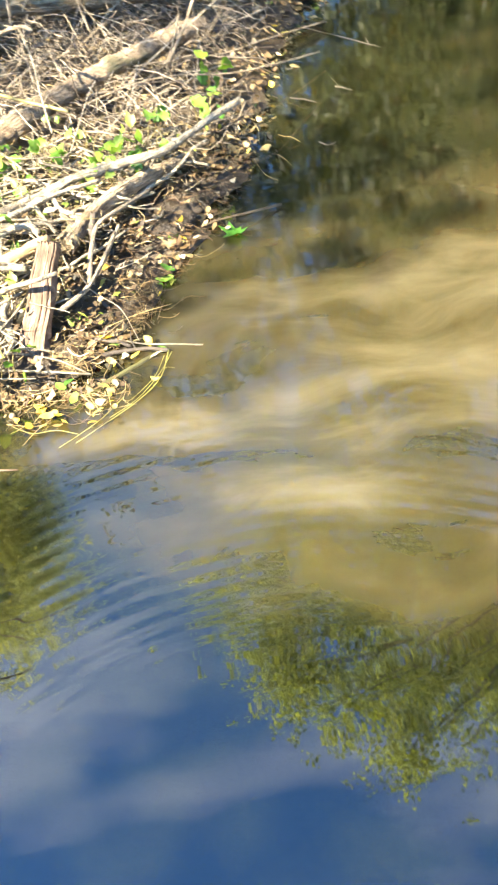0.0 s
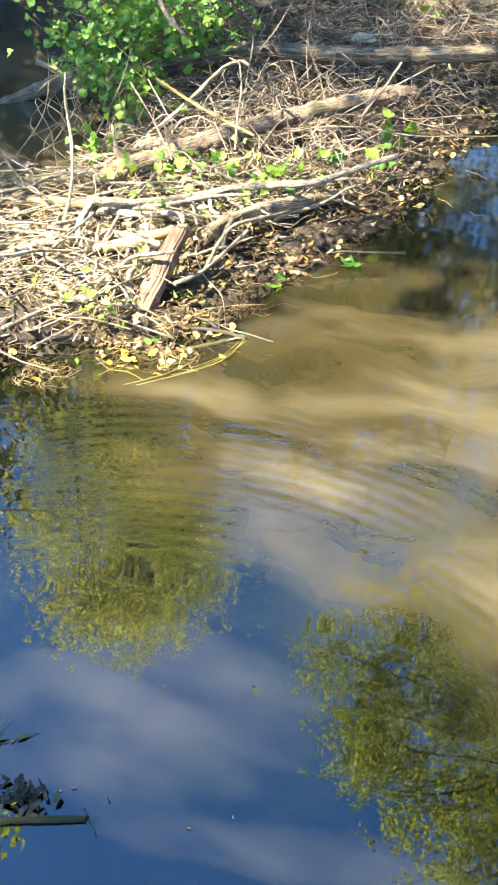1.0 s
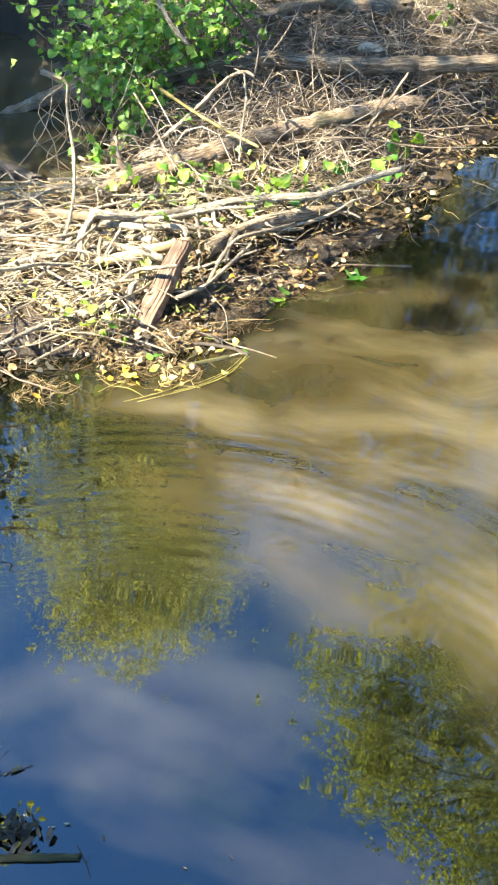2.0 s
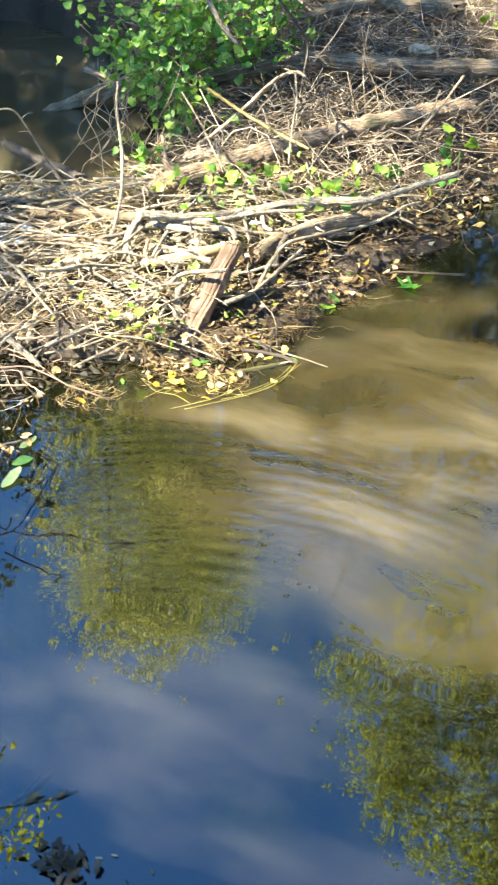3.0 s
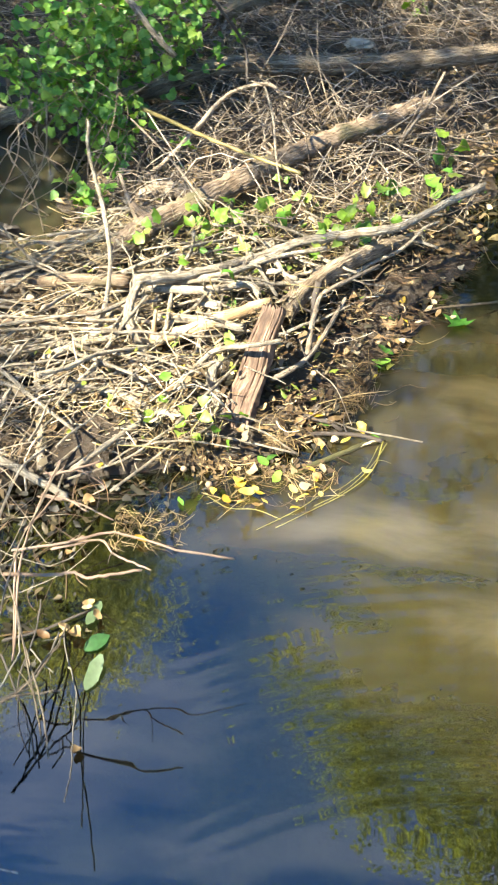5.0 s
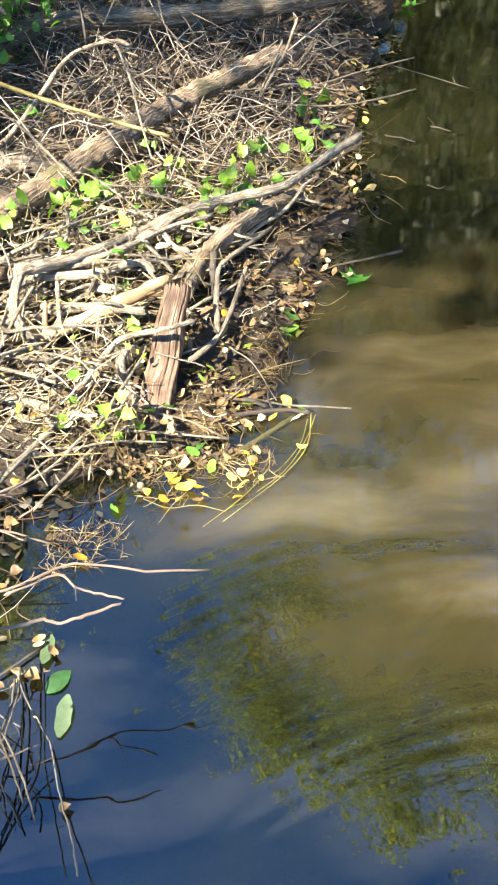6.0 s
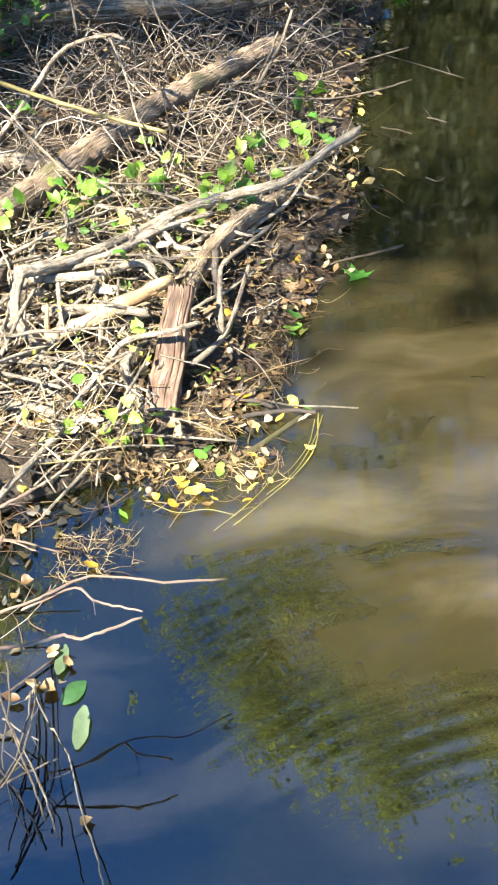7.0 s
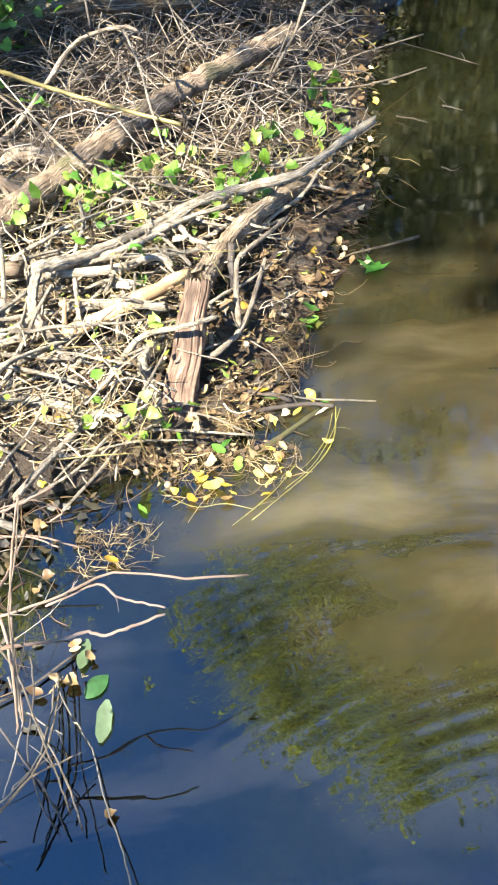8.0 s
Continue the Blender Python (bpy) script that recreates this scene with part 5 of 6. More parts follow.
yellow_meshes = [blade_mesh("yellow_leaf", (OVAL, LANCE)[k % 2], leaf_yellow, fold=(0.5, -0.4, 0.3)[k % 3], curl=(0.6, -0.5)[k % 2], wave=0.03, worn=0.12, seed=30 + k) for k in range(6)]
cream_meshes = [blade_mesh("dead_leaf", (OVAL, HEART)[k % 2], leaf_bleached, fold=(0.3, -0.25, 0.45, 0.2)[k], curl=(0.4, -0.3, 0.3, 0.5)[k], wave=0.03, worn=0.1, seed=90 + k) for k in range(4)]
green_meshes = [blade_mesh("green_leaf", (OVAL, LANCE)[k % 2], leaf_one, fold=0.3, curl=(0.4, -0.4)[k % 2], wave=0.02, worn=0.12, seed=50 + k) for k in range(4)]


def aimed(place, normal, turn, size):
    """The pose of a leaf whose face looks along normal."""
    q = Vector(normal).to_track_quat("Z", "Y").to_matrix().to_4x4()
    return Matrix.Translation(place) @ q @ Matrix.Rotation(turn, 4, "Z") @ Matrix.Scale(size, 4)


def hang(ob, parent, m):
    ob.parent = parent
    ob.matrix_parent_inverse = Matrix.Translation(-Vector(parent.location))
    ob.matrix_basis = m
    return ob


def plant(name, base, stems, leaves, size, seed, label, category="plant", spread=0.05, meshes=None, group="climbing plants", stem_r=0.003):
    """Stems from one foot, and leaves set along them, each on a short stalk."""
    r = np.random.default_rng(seed)
    root = new(name)
    root.location = base
    tagged(root, label, category, group)
    lines = []
    for tip in stems:
        b = np.array(base, float)
        t = np.array(tip, float)
        m = (b + t) / 2 + r.normal(size=3) * 0.12 * np.linalg.norm(t - b) + np.array((0, 0, 0.15 * np.linalg.norm(t - b)))
        line = spline([b, m, t], 6)
        lines.append(line)
        v, f, u = tube(line, np.linspace(stem_r, stem_r * 0.5, len(line)), 5)
        mesh_object("stem", v, f, cane, root, uvs=u)
    for _ in range(leaves):
        line = lines[int(r.integers(0, len(lines)))]
        p = line[int(len(line) * r.uniform(0.25, 0.999))] + r.normal(size=3) * spread
        p[2] = max(p[2], 0.02)
        nrm = np.array((0.0, -0.4, 1.0)) + r.normal(size=3) * 0.75
        me = (meshes or ivy_meshes)[int(r.integers(0, len(meshes or ivy_meshes)))]
        hang(new("leaf", me), root, aimed(p, nrm, r.uniform(0, 6.28), size * r.uniform(0.65, 1.25)))
    return root


# ivy and brambles over the back of the pond
rp = np.random.default_rng(41)
for i, (b, c, s, n, sp) in enumerate([((-1.66, 4.04, 0.08), (-1.72, 3.9, 0.42), 0.16, 50, 0.08), ((-1.5, 4.0, 0.1), (-1.52, 3.85, 0.55), 0.17, 80, 0.09), ((-1.34, 4.08, 0.12), (-1.32, 3.85, 0.62), 0.18, 90, 0.09),
                                      ((-1.05, 4.2, 0.18), (-1.1, 4.0, 0.52), 0.15, 70, 0.08), ((-1.33, 3.95, 0.1), (-1.38, 3.8, 0.36), 0.17, 80, 0.08), ((-1.36, 3.75, 0.06), (-1.38, 3.6, 0.26), 0.14, 50, 0.06),
                                      ((-1.5, 4.55, 0.15), (-1.5, 4.4, 0.7), 0.22, 70, 0.1), ((-1.12, 4.6, 0.25), (-1.15, 4.45, 0.66), 0.2, 60, 0.1), ((-1.26, 3.2, 0.03), (-1.25, 3.08, 0.14), 0.08, 14, 0.03), ((-1.28, 3.5, 0.05), (-1.25, 3.4, 0.2), 0.1, 26, 0.04)]):
    tips = [np.array(c) + rp.normal(size=3) * s * np.array((1.0, 0.7, 0.45)) for _ in range(7)]
    plant("ivy_bush", b, tips, int(n * 2.2), 0.051, 50 + i, "leafy green ivy growing over the pond edge", "ivy", sp)

# sprigs of vine leaves that grow through the pile
for i, (x, y, z, n, s) in enumerate([(0.182, 3.38, 0.16, 4, 0.085), (0.125, 3.09, 0.14, 5, 0.09), (-0.0347, 2.79, 0.17, 4, 0.085), (-0.0471, 3.14, 0.14, 3, 0.09), (-0.135, 2.84, 0.16, 4, 0.075), (-0.279, 2.77, 0.15, 5, 0.075),
                                     (-0.222, 2.63, 0.17, 4, 0.075), (-0.337, 2.91, 0.16, 4, 0.07), (-0.452, 2.76, 0.17, 4, 0.07), (-0.552, 2.83, 0.15, 4, 0.07), (-0.643, 2.88, 0.14, 4, 0.07), (-0.666, 2.77, 0.15, 5, 0.07),
                                     (-0.738, 2.7, 0.14, 4, 0.07), (-0.528, 2.56, 0.15, 4, 0.065), (-0.333, 2.65, 0.15, 3, 0.07), (-0.723, 2.46, 0.15, 3, 0.06), (-0.555, 2.26, 0.16, 2, 0.06), (-0.418, 2.03, 0.07, 2, 0.06),
                                     (-0.588, 1.7, 0.05, 5, 0.055), (-0.546, 1.76, 0.05, 3, 0.05), (-0.73, 1.75, 0.07, 3, 0.055), (-0.912, 2.65, 0.15, 4, 0.07), (-0.823, 4.33, 0.3, 6, 0.08), (0.162, 5.16, 0.25, 5, 0.08)]):
    tips = [(x + rp.normal() * 0.05, y + rp.normal() * 0.05, z + rp.uniform(0.03, 0.12)) for _ in range(3)]
    plant("vine_sprig", (x, y, z - 0.05), tips, n + 2, s * 0.72, 80 + i, "bright green vine leaves growing through the driftwood", "vine", 0.03, vine_meshes, group="vine sprigs in the pile", stem_r=0.0022)

# weeds on the top of the bank
for i, (x, y) in enumerate([(0.35, 5.9), (0.9, 6.4), (-0.2, 6.6)]):
    tips = [(x + rp.normal() * 0.2, y + rp.normal() * 0.2, 0.45 + rp.uniform(0, 0.25)) for _ in range(8)]
    plant("weed", (x, y, 0.25), tips, 26, 0.09, 110 + i, "low green weed growing on the bank", "weed", 0.06, meshes=green_meshes, group="weeds on the bank")

# dead hanging stems below the ivy
for i in range(28):
    x, y = rp.uniform(-1.7, -1.1), rp.uniform(3.1, 3.8)
    top = rp.uniform(0.2, 0.5)
    pts = [(x + rp.normal() * 0.12, y + 0.25, top), (x + rp.normal() * 0.06, y + rp.normal() * 0.05, top * 0.75), (x + rp.normal() * 0.06, y - 0.08, top * 0.4), (x + rp.normal() * 0.08, y - 0.12 + rp.normal() * 0.06, 0.02)]
    limb("hanging_stem", pts, 0.0015, 0.0027, bark_grey, "thin grey stem hanging to the pond's edge", "stem", "stems below the ivy", 0)

# ---- sticks, laid over the pile one by one ----
def stick_mesh(seed, length, r0):
    r = np.random.default_rng(seed)
    pts = np.c_[np.linspace(-0.5, 0.5, 7) * length, np.cumsum(r.normal(size=7)) * length * 0.02, r.normal(size=7) * length * 0.01]
    v, f, u = tube(spline(pts, 2), np.linspace(r0, r0 * 0.55, 13), 6, 0.16, seed, ragged=1.5)
    me = bpy.data.meshes.new("stick")
    me.from_pydata(v.tolist(), [], [tuple(q) for q in f])
    lay = me.uv_layers.new(name="UVMap")
    loops = np.empty(len(me.loops), dtype=np.int32)
    me.loops.foreach_get("vertex_index", loops)
    lay.data.foreach_set("uv", np.asarray(u, np.float32)[loops].ravel())
    me.polygons.foreach_set("use_smooth", [True] * len(me.polygons))
    return me


rs = np.random.default_rng(61)
stick_sets = {}
# sunlight and shade go into the bark: pale in the sun patch, grey behind
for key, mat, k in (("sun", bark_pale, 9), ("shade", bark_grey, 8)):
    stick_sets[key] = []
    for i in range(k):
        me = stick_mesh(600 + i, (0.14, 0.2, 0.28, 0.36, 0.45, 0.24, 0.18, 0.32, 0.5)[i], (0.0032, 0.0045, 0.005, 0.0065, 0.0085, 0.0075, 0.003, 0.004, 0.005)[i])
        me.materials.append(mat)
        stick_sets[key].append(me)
placed = 0
while placed < 300:
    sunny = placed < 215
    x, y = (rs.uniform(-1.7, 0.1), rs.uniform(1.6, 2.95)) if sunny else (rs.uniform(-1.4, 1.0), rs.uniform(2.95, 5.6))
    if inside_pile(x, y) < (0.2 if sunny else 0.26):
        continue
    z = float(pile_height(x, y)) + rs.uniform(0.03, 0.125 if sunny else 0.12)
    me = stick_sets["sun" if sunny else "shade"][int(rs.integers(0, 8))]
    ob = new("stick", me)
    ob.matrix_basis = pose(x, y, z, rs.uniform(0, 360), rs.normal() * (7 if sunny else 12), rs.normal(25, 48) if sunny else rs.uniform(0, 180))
    tagged(ob, "bleached bare stick in the sunlit pile, sunlight added to its colour" if sunny else "dead stick in the shaded brush, shade put into its grey colour", "stick", "loose sticks of the pile")
    placed += 1


# ---- fallen leaves ----
def drop_leaf(name, me, x, y, z, size, seed, label, tilt=0.25, group="fallen leaves", turn=None):
    r = np.random.default_rng(seed)
    ob = new(name, me)
    nrm = np.array((0, 0, 1.0)) + r.normal(size=3) * tilt
    ob.matrix_basis = aimed((x, y, z), nrm, r.uniform(0, 6.28) if turn is None else turn, size)
    return tagged(ob, label, "leaf", group)


drop_leaf("star_leaf", star_mesh, 0.225, 2.455, 0.008, 0.105, 1, "green star-shaped leaf floating at the shore", 0.1)
for i, (x, y, s) in enumerate([(-0.0384, 2.19, 0.09), (-0.118, 1.82, 0.07), (-0.0456, 2.32, 0.09), (-0.603, 1.52, 0.06)]):
    drop_leaf("green_leaf", green_meshes[i % 2], x, y, 0.012, s * 0.7, 200 + i, "green leaf fallen on the water", 0.1)
for i, (x, y, s) in enumerate([(0.00611, 2.36, 0.06), (-0.46, 1.54, 0.08), (-0.5, 1.56, 0.06), (-0.318, 1.53, 0.05), (-0.131, 1.69, 0.05), (0.534, 3.65, 0.06), (-0.677, 1.38, 0.06), (-0.241, 1.79, 0.05), (-0.326, 1.61, 0.05), (-0.0806, 2.12, 0.05)]):
    drop_leaf("yellow_leaf", yellow_meshes[i % 6], x, y, 0.015, s * 0.62, 230 + i, "bright yellow leaf lying at the waterline", 0.2)
for i, (x, y, s) in enumerate([(0.15, 2.43, 0.06), (-0.126, 2.34, 0.05), (0.0043, 2.28, 0.06), (-0.271, 1.78, 0.07), (-0.21, 1.82, 0.07), (-0.0881, 1.8, 0.08), (-0.244, 1.66, 0.05), (-0.84, 1.08, 0.06), (-0.79, 1.18, 0.05),
                               (-0.74, 1.14, 0.05), (-0.72, 0.82, 0.04), (-0.80, 1.11, 0.05), (-0.389, 1.53, 0.05), (-0.311, 1.81, 0.07), (-0.85, 1.37, 0.05), (-0.871, 1.34, 0.045), (0.267, 3.08, 0.06)]):
    drop_leaf("dead_leaf", dead_meshes[i % 12], x, y, 0.018, s * 0.6, 260 + i, "curled tan dead leaf at the water's edge", 0.15)
rl = np.random.default_rng(71)
placed = 0
while placed < 240:
    if placed < 170:
        y = rl.uniform(1.35, 4.6)
        x = float(np.interp(y, Y_R, X_R)) + rl.uniform(-0.25, 0.08)
    else:
        x, y = rl.uniform(-1.4, 0.1), rl.uniform(1.6, 3.2)
    if x < -1.3 or inside_pile(x, y) < -0.03:
        continue
    z = max(float(ground_height(x, y)), 0.0) + rl.uniform(0.008, 0.04)
    kind = rl.random()
    if kind < 0.78:
        drop_leaf("dead_leaf", dead_meshes[int(rl.integers(0, 12))], x, y, z, rl.uniform(0.018, 0.036), 300 + placed, "curled tan dead leaf in the litter", 0.4)
    elif kind < 0.92:
        drop_leaf("yellow_leaf", yellow_meshes[int(rl.integers(0, 6))], x, y, z, rl.uniform(0.03, 0.05), 300 + placed, "yellow fallen leaf in the litter", 0.3)
    else:
        drop_leaf("green_leaf", green_meshes[int(rl.integers(0, 4))], x, y, z, rl.uniform(0.024, 0.05), 300 + placed, "small green leaf in the litter", 0.3)
    placed += 1


# ---- lumps of mud, a husk, a pale slab ----
def lump(name, place, radii, mat, label, category, seed, rough=0.25):
    bm = bmesh.new()
    bmesh.ops.create_icosphere(bm, subdivisions=4, radius=1.0)
    for v in bm.verts:
        d = noise.noise(v.co * 1.6 + Vector((seed, 0, 0))) * rough + noise.noise(v.co * 5 + Vector((0, seed, 0))) * rough * 0.35
        v.co = Vector((v.co.x * radii[0], v.co.y * radii[1], v.co.z * radii[2])) * (1 + d)
    me = bpy.data.meshes.new(name)
    bm.to_mesh(me)
    bm.free()
    me.materials.append(mat)
    me.polygons.foreach_set("use_smooth", [True] * len(me.polygons))
    ob = new(name, me)
    ob.location = place
    return tagged(ob, label, category)


lump("mud_clod", (-0.0942, 2.42, 0.03), (0.10, 0.07, 0.035), soil, "dark wet clod of mud at the pile's foot", "mud", 3, 0.55)
lump("mud_clod", (-0.0198, 2.55, 0.03), (0.09, 0.08, 0.035), soil, "dark wet clod of mud beside the grey log", "mud", 5, 0.55)
lump("husk", (-0.545, 1.60, 0.014), (0.0095, 0.0095, 0.009), bark_brown, "round tan seed husk on the litter", "husk", 2, 0.08)
lump("husk", (-0.62, 1.64, 0.03), (0.009, 0.008, 0.008), bark_brown, "small tan seed husk on the litter", "husk", 4, 0.08)
lump("pale_stone", (-0.159, 4.47, 0.30), (0.075, 0.04, 0.025), bark_grey, "pale weathered chunk of wood on the bank", "wood", 9, 0.4)
brush("brambles", 120, (-1.7, -0.86), (0.55, 1.5), 24, 0.36, 0.0013, 0.35, twig_mix, "tangle of thin brambles over the shallows", "brambles", 0.6, 0.5)
brush("weed_bed", 170, (-1.3, -0.62), (0.8, 1.6), 25, 0.13, 0.0012, 0.012, root_mix, "sodden stalks and weed in the shallows", "weed", 0.5, 0.05)
brush("straw", 260, (-0.8, 0.5), (1.5, 3.4), 26, 0.09, 0.0014, 0.015, straw_mix, "golden straw raft along the waterline", "straw", 0.2, 0.12)
brush("brush", 500, (-6.5, -2.2), (5.7, 8.0), 27, 0.7, 0.008, 0.4, twig_mix, "grey dead brush across the pond", "twigs")
litter("leaf_litter", 2200, (-5.0, -1.9), (-3.0, 2.4), 33, 0.06, leaf_dead, "brown leaf litter of the near bank", 0.0, 0.03)
brush("brush", 420, (-4.5, -1.9), (-2.0, 2.4), 28, 0.45, 0.005, 0.08, twig_mix, "dead twigs strewn on the near bank", "twigs")

# things afloat on the dark near water
limb("floating_stick", [(-0.12, 0.01, 0.004), (-0.03, 0.04, 0.006), (0.05, 0.065, 0.006), (0.115, 0.085, 0.004)], 0.008, 0.007, moss_mat, "short mossy stick floating on the dark water", "stick", stubs=0)
for i, (x, y, s) in enumerate([(-0.115, 0.2, 0.012), (0.148, 0.129, 0.014), (0.321, 0.127, 0.01), (0.403, 0.176, 0.01), (0.0258, 0.12, 0.016), (0.0669, 0.139, 0.014)]):
    drop_leaf("dead_leaf", dead_meshes[1], x, y, 0.006, s, 700 + i, "small dark leaf floating on the water", 0.15)
pale_leaf = blade_mesh("green_leaf", OVAL, leaf_pale, fold=0.3, curl=0.2, worn=0.1, seed=78)
for i, (x, y, s) in enumerate([(-0.565, 0.332, 0.02), (-0.58, 0.30, 0.018)]):
    drop_leaf("green_leaf", pale_leaf, x, y, 0.008, s, 720 + i, "green leaf floating on the dark water", 0.15)
brush("brush", 90, (-1.35, -0.6), (1.55, 1.95), 29, 0.24, 0.002, 0.04, twig_mix, "tangle of bleached twigs at the front of the pile", "twigs", 0.0)
litter("leaf_litter", 240, (-1.3, -0.2), (1.4, 2.0), 34, 0.032, leaf_dead, "small dead leaves at the front of the pile", 0.02)
litter("leaf_litter", 1900, (-0.5, 1.0), (1.6, 4.8), 35, 0.03, leaf_sodden_shade, "sodden leaf scraps along the waterline", 0.16, 0.008)
litter("leaf_litter", 170, (-0.5, 1.1), (1.6, 4.9), 28, 0.036, leaf_afloat, "tan and green leaves floating along the waterline", 0.2, 0.006)
litter("leaf_litter", 220, (-1.5, 0.1), (1.5, 3.1), 36, 0.028, leaf_cream, "bleached curled leaves and bark flakes in the pile", 0.03, 0.07)
brush("straw", 150, (-0.77, -0.58), (1.36, 1.5), 37, 0.04, 0.0008, 0.016, straw_mix, "small raft of tan straw on the dark water", "straw", 0.7, 0.15)
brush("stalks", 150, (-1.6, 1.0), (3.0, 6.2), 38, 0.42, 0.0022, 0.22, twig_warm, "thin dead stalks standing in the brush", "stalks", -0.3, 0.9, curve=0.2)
litter("leaf_litter", 230, (-1.15, -0.5), (0.95, 1.6), 39, 0.028, leaf_sodden_shade, "dark sodden leaves in the shallows", 0.5, 0.004)

# large leaves beside the brambles, bark flakes in the pile
pale_mesh = blade_mesh("green_leaf", (0.04, 0.15, 0.19, 0.18, 0.19, 0.14, 0.04), leaf_pale, fold=0.12, curl=0.15, worn=0.08, seed=71)
wide_mesh = blade_mesh("green_leaf", (0.05, 0.2, 0.29, 0.31, 0.27, 0.17, 0.02), leaf_deep, fold=0.1, curl=-0.15, worn=0.05, seed=72)
drop_leaf("green_leaf", pale_mesh, -0.752, 1.20, 0.005, 0.075, 1, "pale grey-green leaf on the dark water", 0.08, turn=0.2)
drop_leaf("green_leaf", wide_mesh, -0.757, 1.065, 0.005, 0.066, 2, "broad dark green leaf on the dark water", 0.08, turn=-1.2)
drop_leaf("green_leaf", pale_mesh, -0.728, 0.965, 0.005, 0.085, 3, "long pale green leaf on the dark water", 0.08, turn=-0.9)
for i, (x, y, z, a, b) in enumerate([(-0.80, 1.69, 0.07, 0.030, 0.010), (-0.84, 1.70, 0.06, 0.024, 0.010), (-0.61, 2.22, 0.19, 0.032, 0.020), (-0.70, 1.79, 0.10, 0.022, 0.016), (-0.43, 2.41, 0.20, 0.022, 0.014)]):
    lump("bark_flake", (x, y, z), (a, b, 0.006), bark_pale, "curled white flake of bark on the pile", "bark", 20 + i, 0.5)

# matted golden stems and scraps on the mud beside the plank
brush("straw", 420, (-0.42, 0.0), (1.62, 2.15), 81, 0.06, 0.0008, 0.03, straw_mix, "matted golden-brown stems on the wet mud", "straw", 0.03, 0.35)
brush("straw", 120, (-0.75, -0.38), (1.56, 1.8), 82, 0.09, 0.0012, 0.02, straw_mix, "matted tan stems at the front of the pile", "straw", 0.05, 0.2)
litter("leaf_litter", 260, (-0.45, 0.15), (1.62, 2.5), 83, 0.04, leaf_rotted_shade, "torn brown leaves on the wet mud", 0.02, 0.02)
litter("leaf_litter", 120, (-1.4, -0.3), (1.6, 2.9), 84, 0.045, leaf_cream, "large bleached leaves curled among the sticks", 0.0, 0.08)
for i, (x, y, a, b) in enumerate([(-1.46, 2.13, 0.05, 0.03), (-1.38, 2.16, 0.035, 0.03), (-1.52, 2.25, 0.05, 0.025), (-1.42, 2.26, 0.04, 0.03)]):
    lump("bark_flake", (x, y, 0.12), (a, b, 0.008), ash_bark, "pale blue-grey flake of bark at the pond's edge", "bark", 40 + i, 0.45)

# roots and rotted scraps on the bare mud of the shore, its shade put into their colours
root_area = [(-0.25, 0.3), (2.0, 2.95)]
rr = np.random.default_rng(91)
roots = []
while len(roots) < 330:
    x, y = rr.uniform(*root_area[0]), rr.uniform(*root_area[1])
    if not -0.05 < inside_pile(x, y) < 0.3:
        continue
    a, ln = rr.normal(-0.6, 0.9), rr.uniform(0.03, 0.13)
    c = np.array((x, y, float(pile_height(x, y)) + rr.uniform(0.004, 0.03)))
    d = np.array((math.cos(a), math.sin(a), rr.normal() * 0.25)) * ln
    line = spline([c - d / 2, c + rr.normal(size=3) * ln * 0.12, c + d / 2 + rr.normal(size=3) * ln * 0.1], 3)
    line[:, 2] = np.maximum(line[:, 2], 0.003)
    roots.append(tube(line, np.linspace(0.0014, 0.0006, len(line)) * rr.uniform(0.5, 1.3), 4))
v, f, u = merge(roots)
tagged(mesh_object("rootlets", v, f, root_mix, uvs=u), "fine reddish-brown rootlets over the wet mud, darkened for the shore's shade", "roots", kind="stuff")
litter("leaf_litter", 300, (-0.3, 0.35), (2.0, 3.0), 92, 0.042, leaf_rotted_shade, "rotted brown leaves on the muddy shore, darkened for its shade", 0.04, 0.015)
litter("leaf_litter", 500, (-0.3, 0.45), (1.95, 3.6), 93, 0.026, leaf_sodden_shade, "rotted leaf scraps on the muddy shore, blackened for its shade", 0.1, 0.012)
litter("leaf_litter", 200, (-1.2, -0.35), (1.5, 2.0), 94, 0.02, leaf_dead, "crumbled leaf scraps between the twigs", 0.03, 0.02)

# a reed with its leaf and a clump of rotted leaves afloat on the near water
limb("floating_reed", [(-0.22, 0.14, 0.003), (-0.15, 0.178, 0.004), (-0.07, 0.23, 0.003)], 0.0012, 0.0009, moss_mat, "thin olive reed floating on the dark water", "reed", stubs=0)
limb("floating_twig", [(-0.19, 0.165, 0.003), (-0.165, 0.205, 0.012), (-0.15, 0.255, 0.02)], 0.0009, 0.0006, bark_grey, "thin grey twig standing out of the water", "twig", stubs=0)
limb("floating_twig", [(0.10, 0.105, 0.004), (0.122, 0.088, 0.006), (0.15, 0.06, 0.004)], 0.0012, 0.0008, bark_dark, "small dark forked twig afloat", "twig", stubs=2)
reed_leaf = blade_mesh("green_leaf", LANCE, leaf_reed, fold=0.2, curl=0.3, worn=0.1, seed=77)
for i, (x, y, s) in enumerate([(-0.165, 0.17, 0.045), (-0.11, 0.20, 0.032)]):
    drop_leaf("green_leaf", reed_leaf, x, y, 0.006, s, 740 + i, "narrow olive leaf on the floating reed", 0.1, turn=-1.0)
rc = np.random.default_rng(95)
clump = np.c_[rc.normal(-0.03, 0.032, 46), rc.normal(0.085, 0.016, 46), rc.uniform(0.003, 0.02, 46)]
v, f = scraps(clump, 0.026, rc)
v[:, 2] = np.maximum(v[:, 2], 0.003)
tagged(mesh_object("leaf_clump", v, f, leaf_sodden_shade), "clump of rotted olive leaves afloat beside the stick", "leaves")

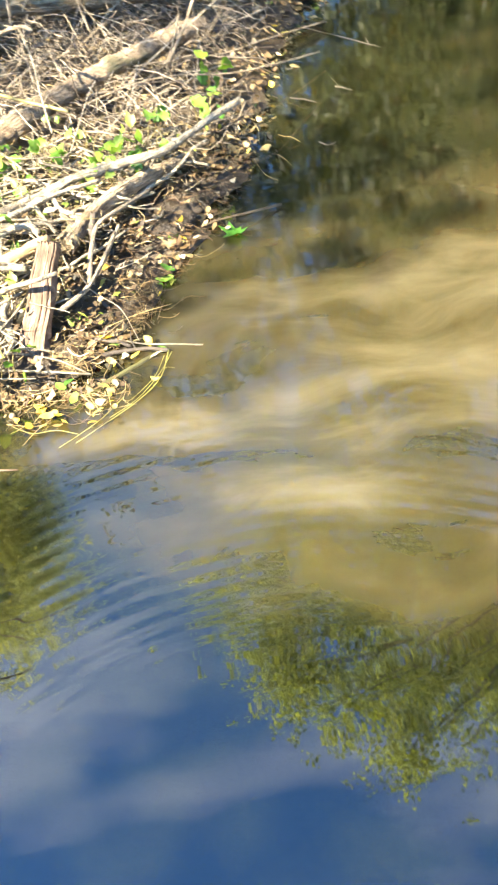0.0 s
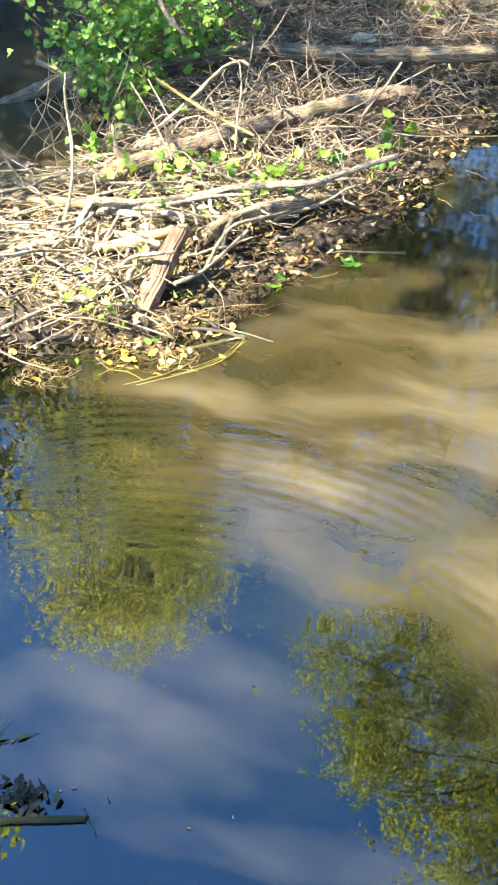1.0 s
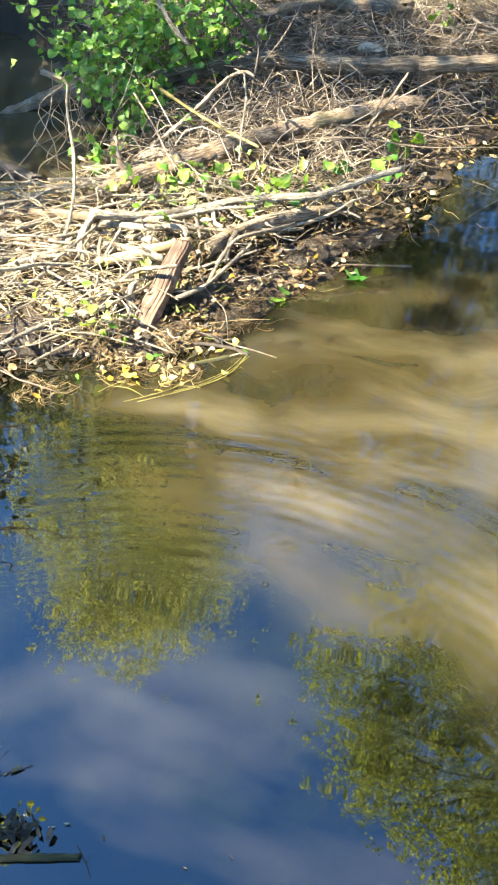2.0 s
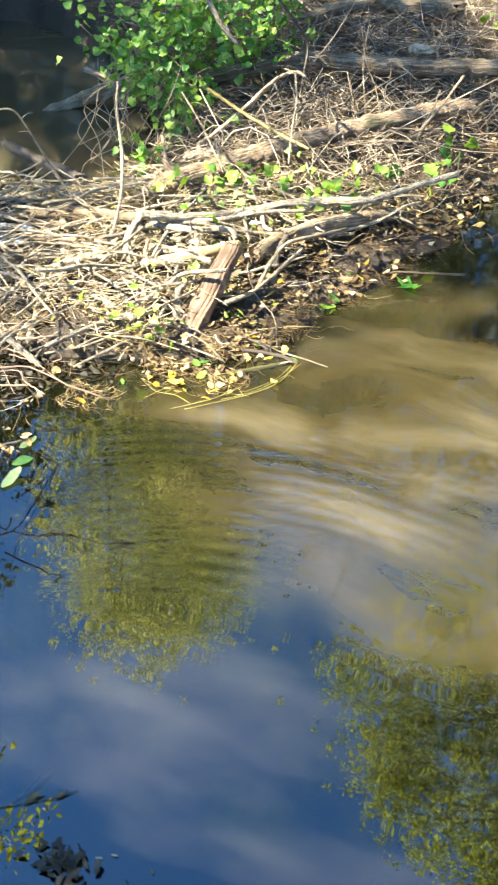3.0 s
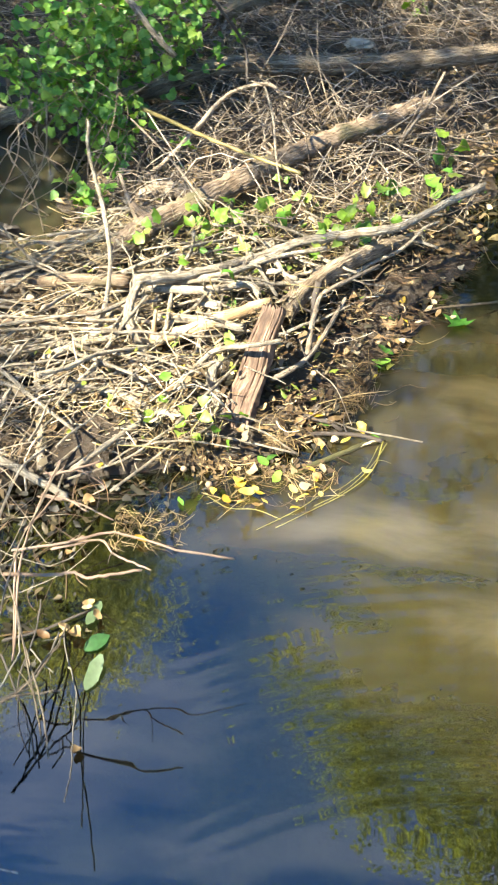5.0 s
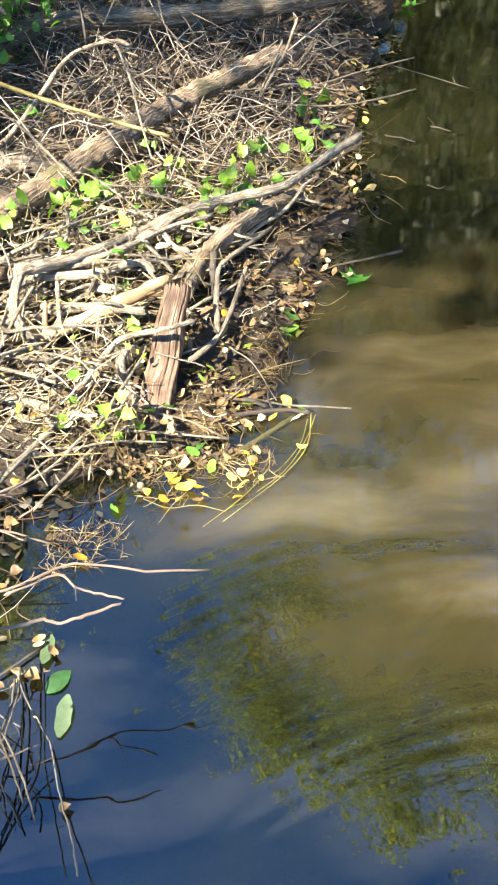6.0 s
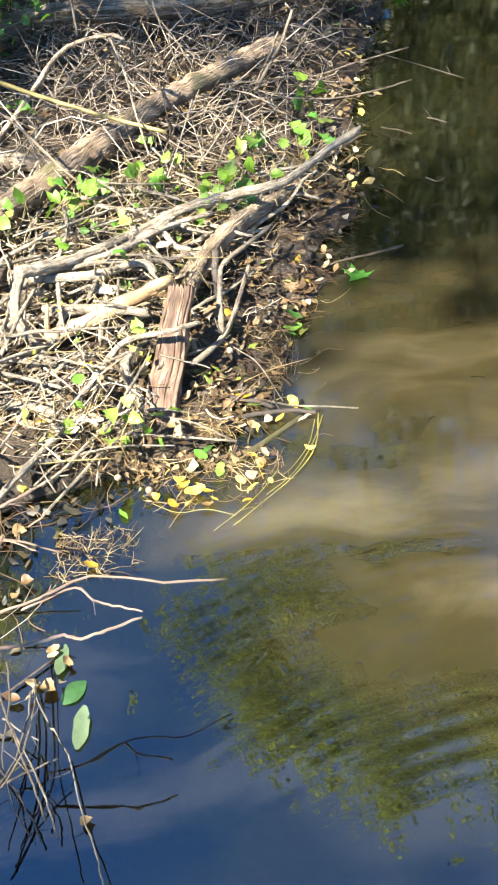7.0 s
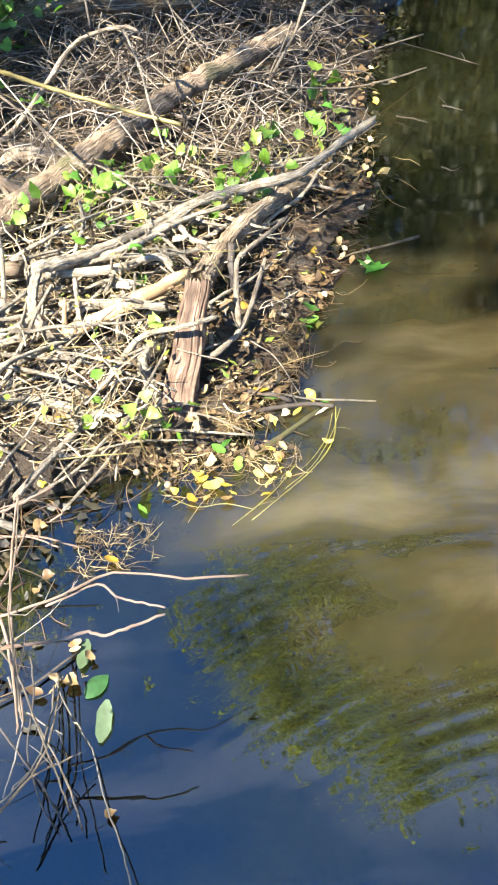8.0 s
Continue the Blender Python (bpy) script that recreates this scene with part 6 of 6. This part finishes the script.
# the raft of straw and yellow leaves along the waterline in front of the plank
brush("straw", 190, (-0.56, -0.2), (1.53, 1.70), 96, 0.06, 0.0009, 0.008, straw_mix, "thin raft of straw along the waterline", "straw", 0.9, 0.12)
litter("leaf_litter", 130, (-0.6, -0.2), (1.53, 1.72), 97, 0.022, leaf_dead, "leaf scraps caught in the straw raft", 0.5, 0.006)
ry = np.random.default_rng(98)
for i in range(12):
    x = ry.uniform(-0.55, -0.22)
    drop_leaf("yellow_leaf", yellow_meshes[i % 6], x, 1.62 + 0.12 * (x + 0.4) + ry.normal() * 0.035, 0.012, ry.uniform(0.022, 0.042), 760 + i, "yellow leaf caught in the straw raft", 0.3)

# single leaves of the shore and of the dark water
for i, (x, y, s) in enumerate([(-0.123, 1.826, 0.045), (-0.191, 1.79, 0.045), (-0.46, 1.572, 0.055), (-0.305, 1.552, 0.04), (-0.481, 1.629, 0.03), (0.023, 2.374, 0.035), (-0.416, 1.578, 0.04), (-0.377, 1.539, 0.025)]):
    drop_leaf("yellow_leaf", yellow_meshes[i % 6], x, y, max(float(ground_height(x, y)), 0.0) + 0.018, s, 886 + i, "bright yellow leaf on the wet litter", 0.25)
for i, (x, y, s) in enumerate([(-0.043, 2.368, 0.05), (-0.201, 1.855, 0.06), (-0.032, 2.214, 0.06), (-0.091, 2.146, 0.04), (-0.37, 1.614, 0.045), (-0.4, 1.699, 0.05), (-0.421, 1.713, 0.045)]):
    drop_leaf("green_leaf", green_meshes[i % 4], x, y, max(float(ground_height(x, y)), 0.0) + 0.018, s, 876 + i, "yellow-green leaf on the wet litter", 0.25)
for i, (x, y, s) in enumerate([(-0.268, 1.796, 0.045), (-0.085, 1.816, 0.045), (-0.232, 1.662, 0.04), (-0.434, 1.639, 0.045), (-0.121, 2.344, 0.035), (0.014, 2.304, 0.04), (0.121, 2.442, 0.04), (-0.305, 1.844, 0.045), (-0.126, 2.066, 0.03), (-0.298, 1.609, 0.04), (0.106, 2.564, 0.04), (0.139, 2.844, 0.035), (0.225, 2.852, 0.03)]):
    drop_leaf("dead_leaf", cream_meshes[i % 4], x, y, max(float(ground_height(x, y)), 0.0) + 0.018, s * 0.85, 936 + i, "large cream dead leaf on the wet litter", 0.25)
for i, (x, y, s) in enumerate([(-0.788, 1.169, 0.035), (-0.831, 1.079, 0.04), (-0.797, 1.106, 0.05), (-0.735, 1.141, 0.04), (-0.762, 1.113, 0.03), (-0.768, 1.003, 0.022), (-0.877, 1.534, 0.05), (-0.897, 1.511, 0.045)]):
    drop_leaf("dead_leaf", dead_meshes[i % 12], x, y, max(float(ground_height(x, y)), 0.0) + 0.018, s * 0.7, 888 + i, "curled tan leaf on the dark water", 0.35)
drop_leaf("star_leaf", star_mesh, 1.04, 5.05, 0.008, 0.12, 960, "green lobed leaf floating by the far bank", 0.15)
drop_leaf("yellow_leaf", yellow_meshes[0], 0.475, 3.50, 0.04, 0.045, 961, "bright yellow leaf at the water's edge", 0.2)

# leaf litter and dead twigs on the bank behind
litter("leaf_litter", 2600, (-4.5, 4.5), (-5.0, -1.45), 101, 0.06, leaf_dead, "brown leaf litter of the bank opposite", 400.0, 0.02)
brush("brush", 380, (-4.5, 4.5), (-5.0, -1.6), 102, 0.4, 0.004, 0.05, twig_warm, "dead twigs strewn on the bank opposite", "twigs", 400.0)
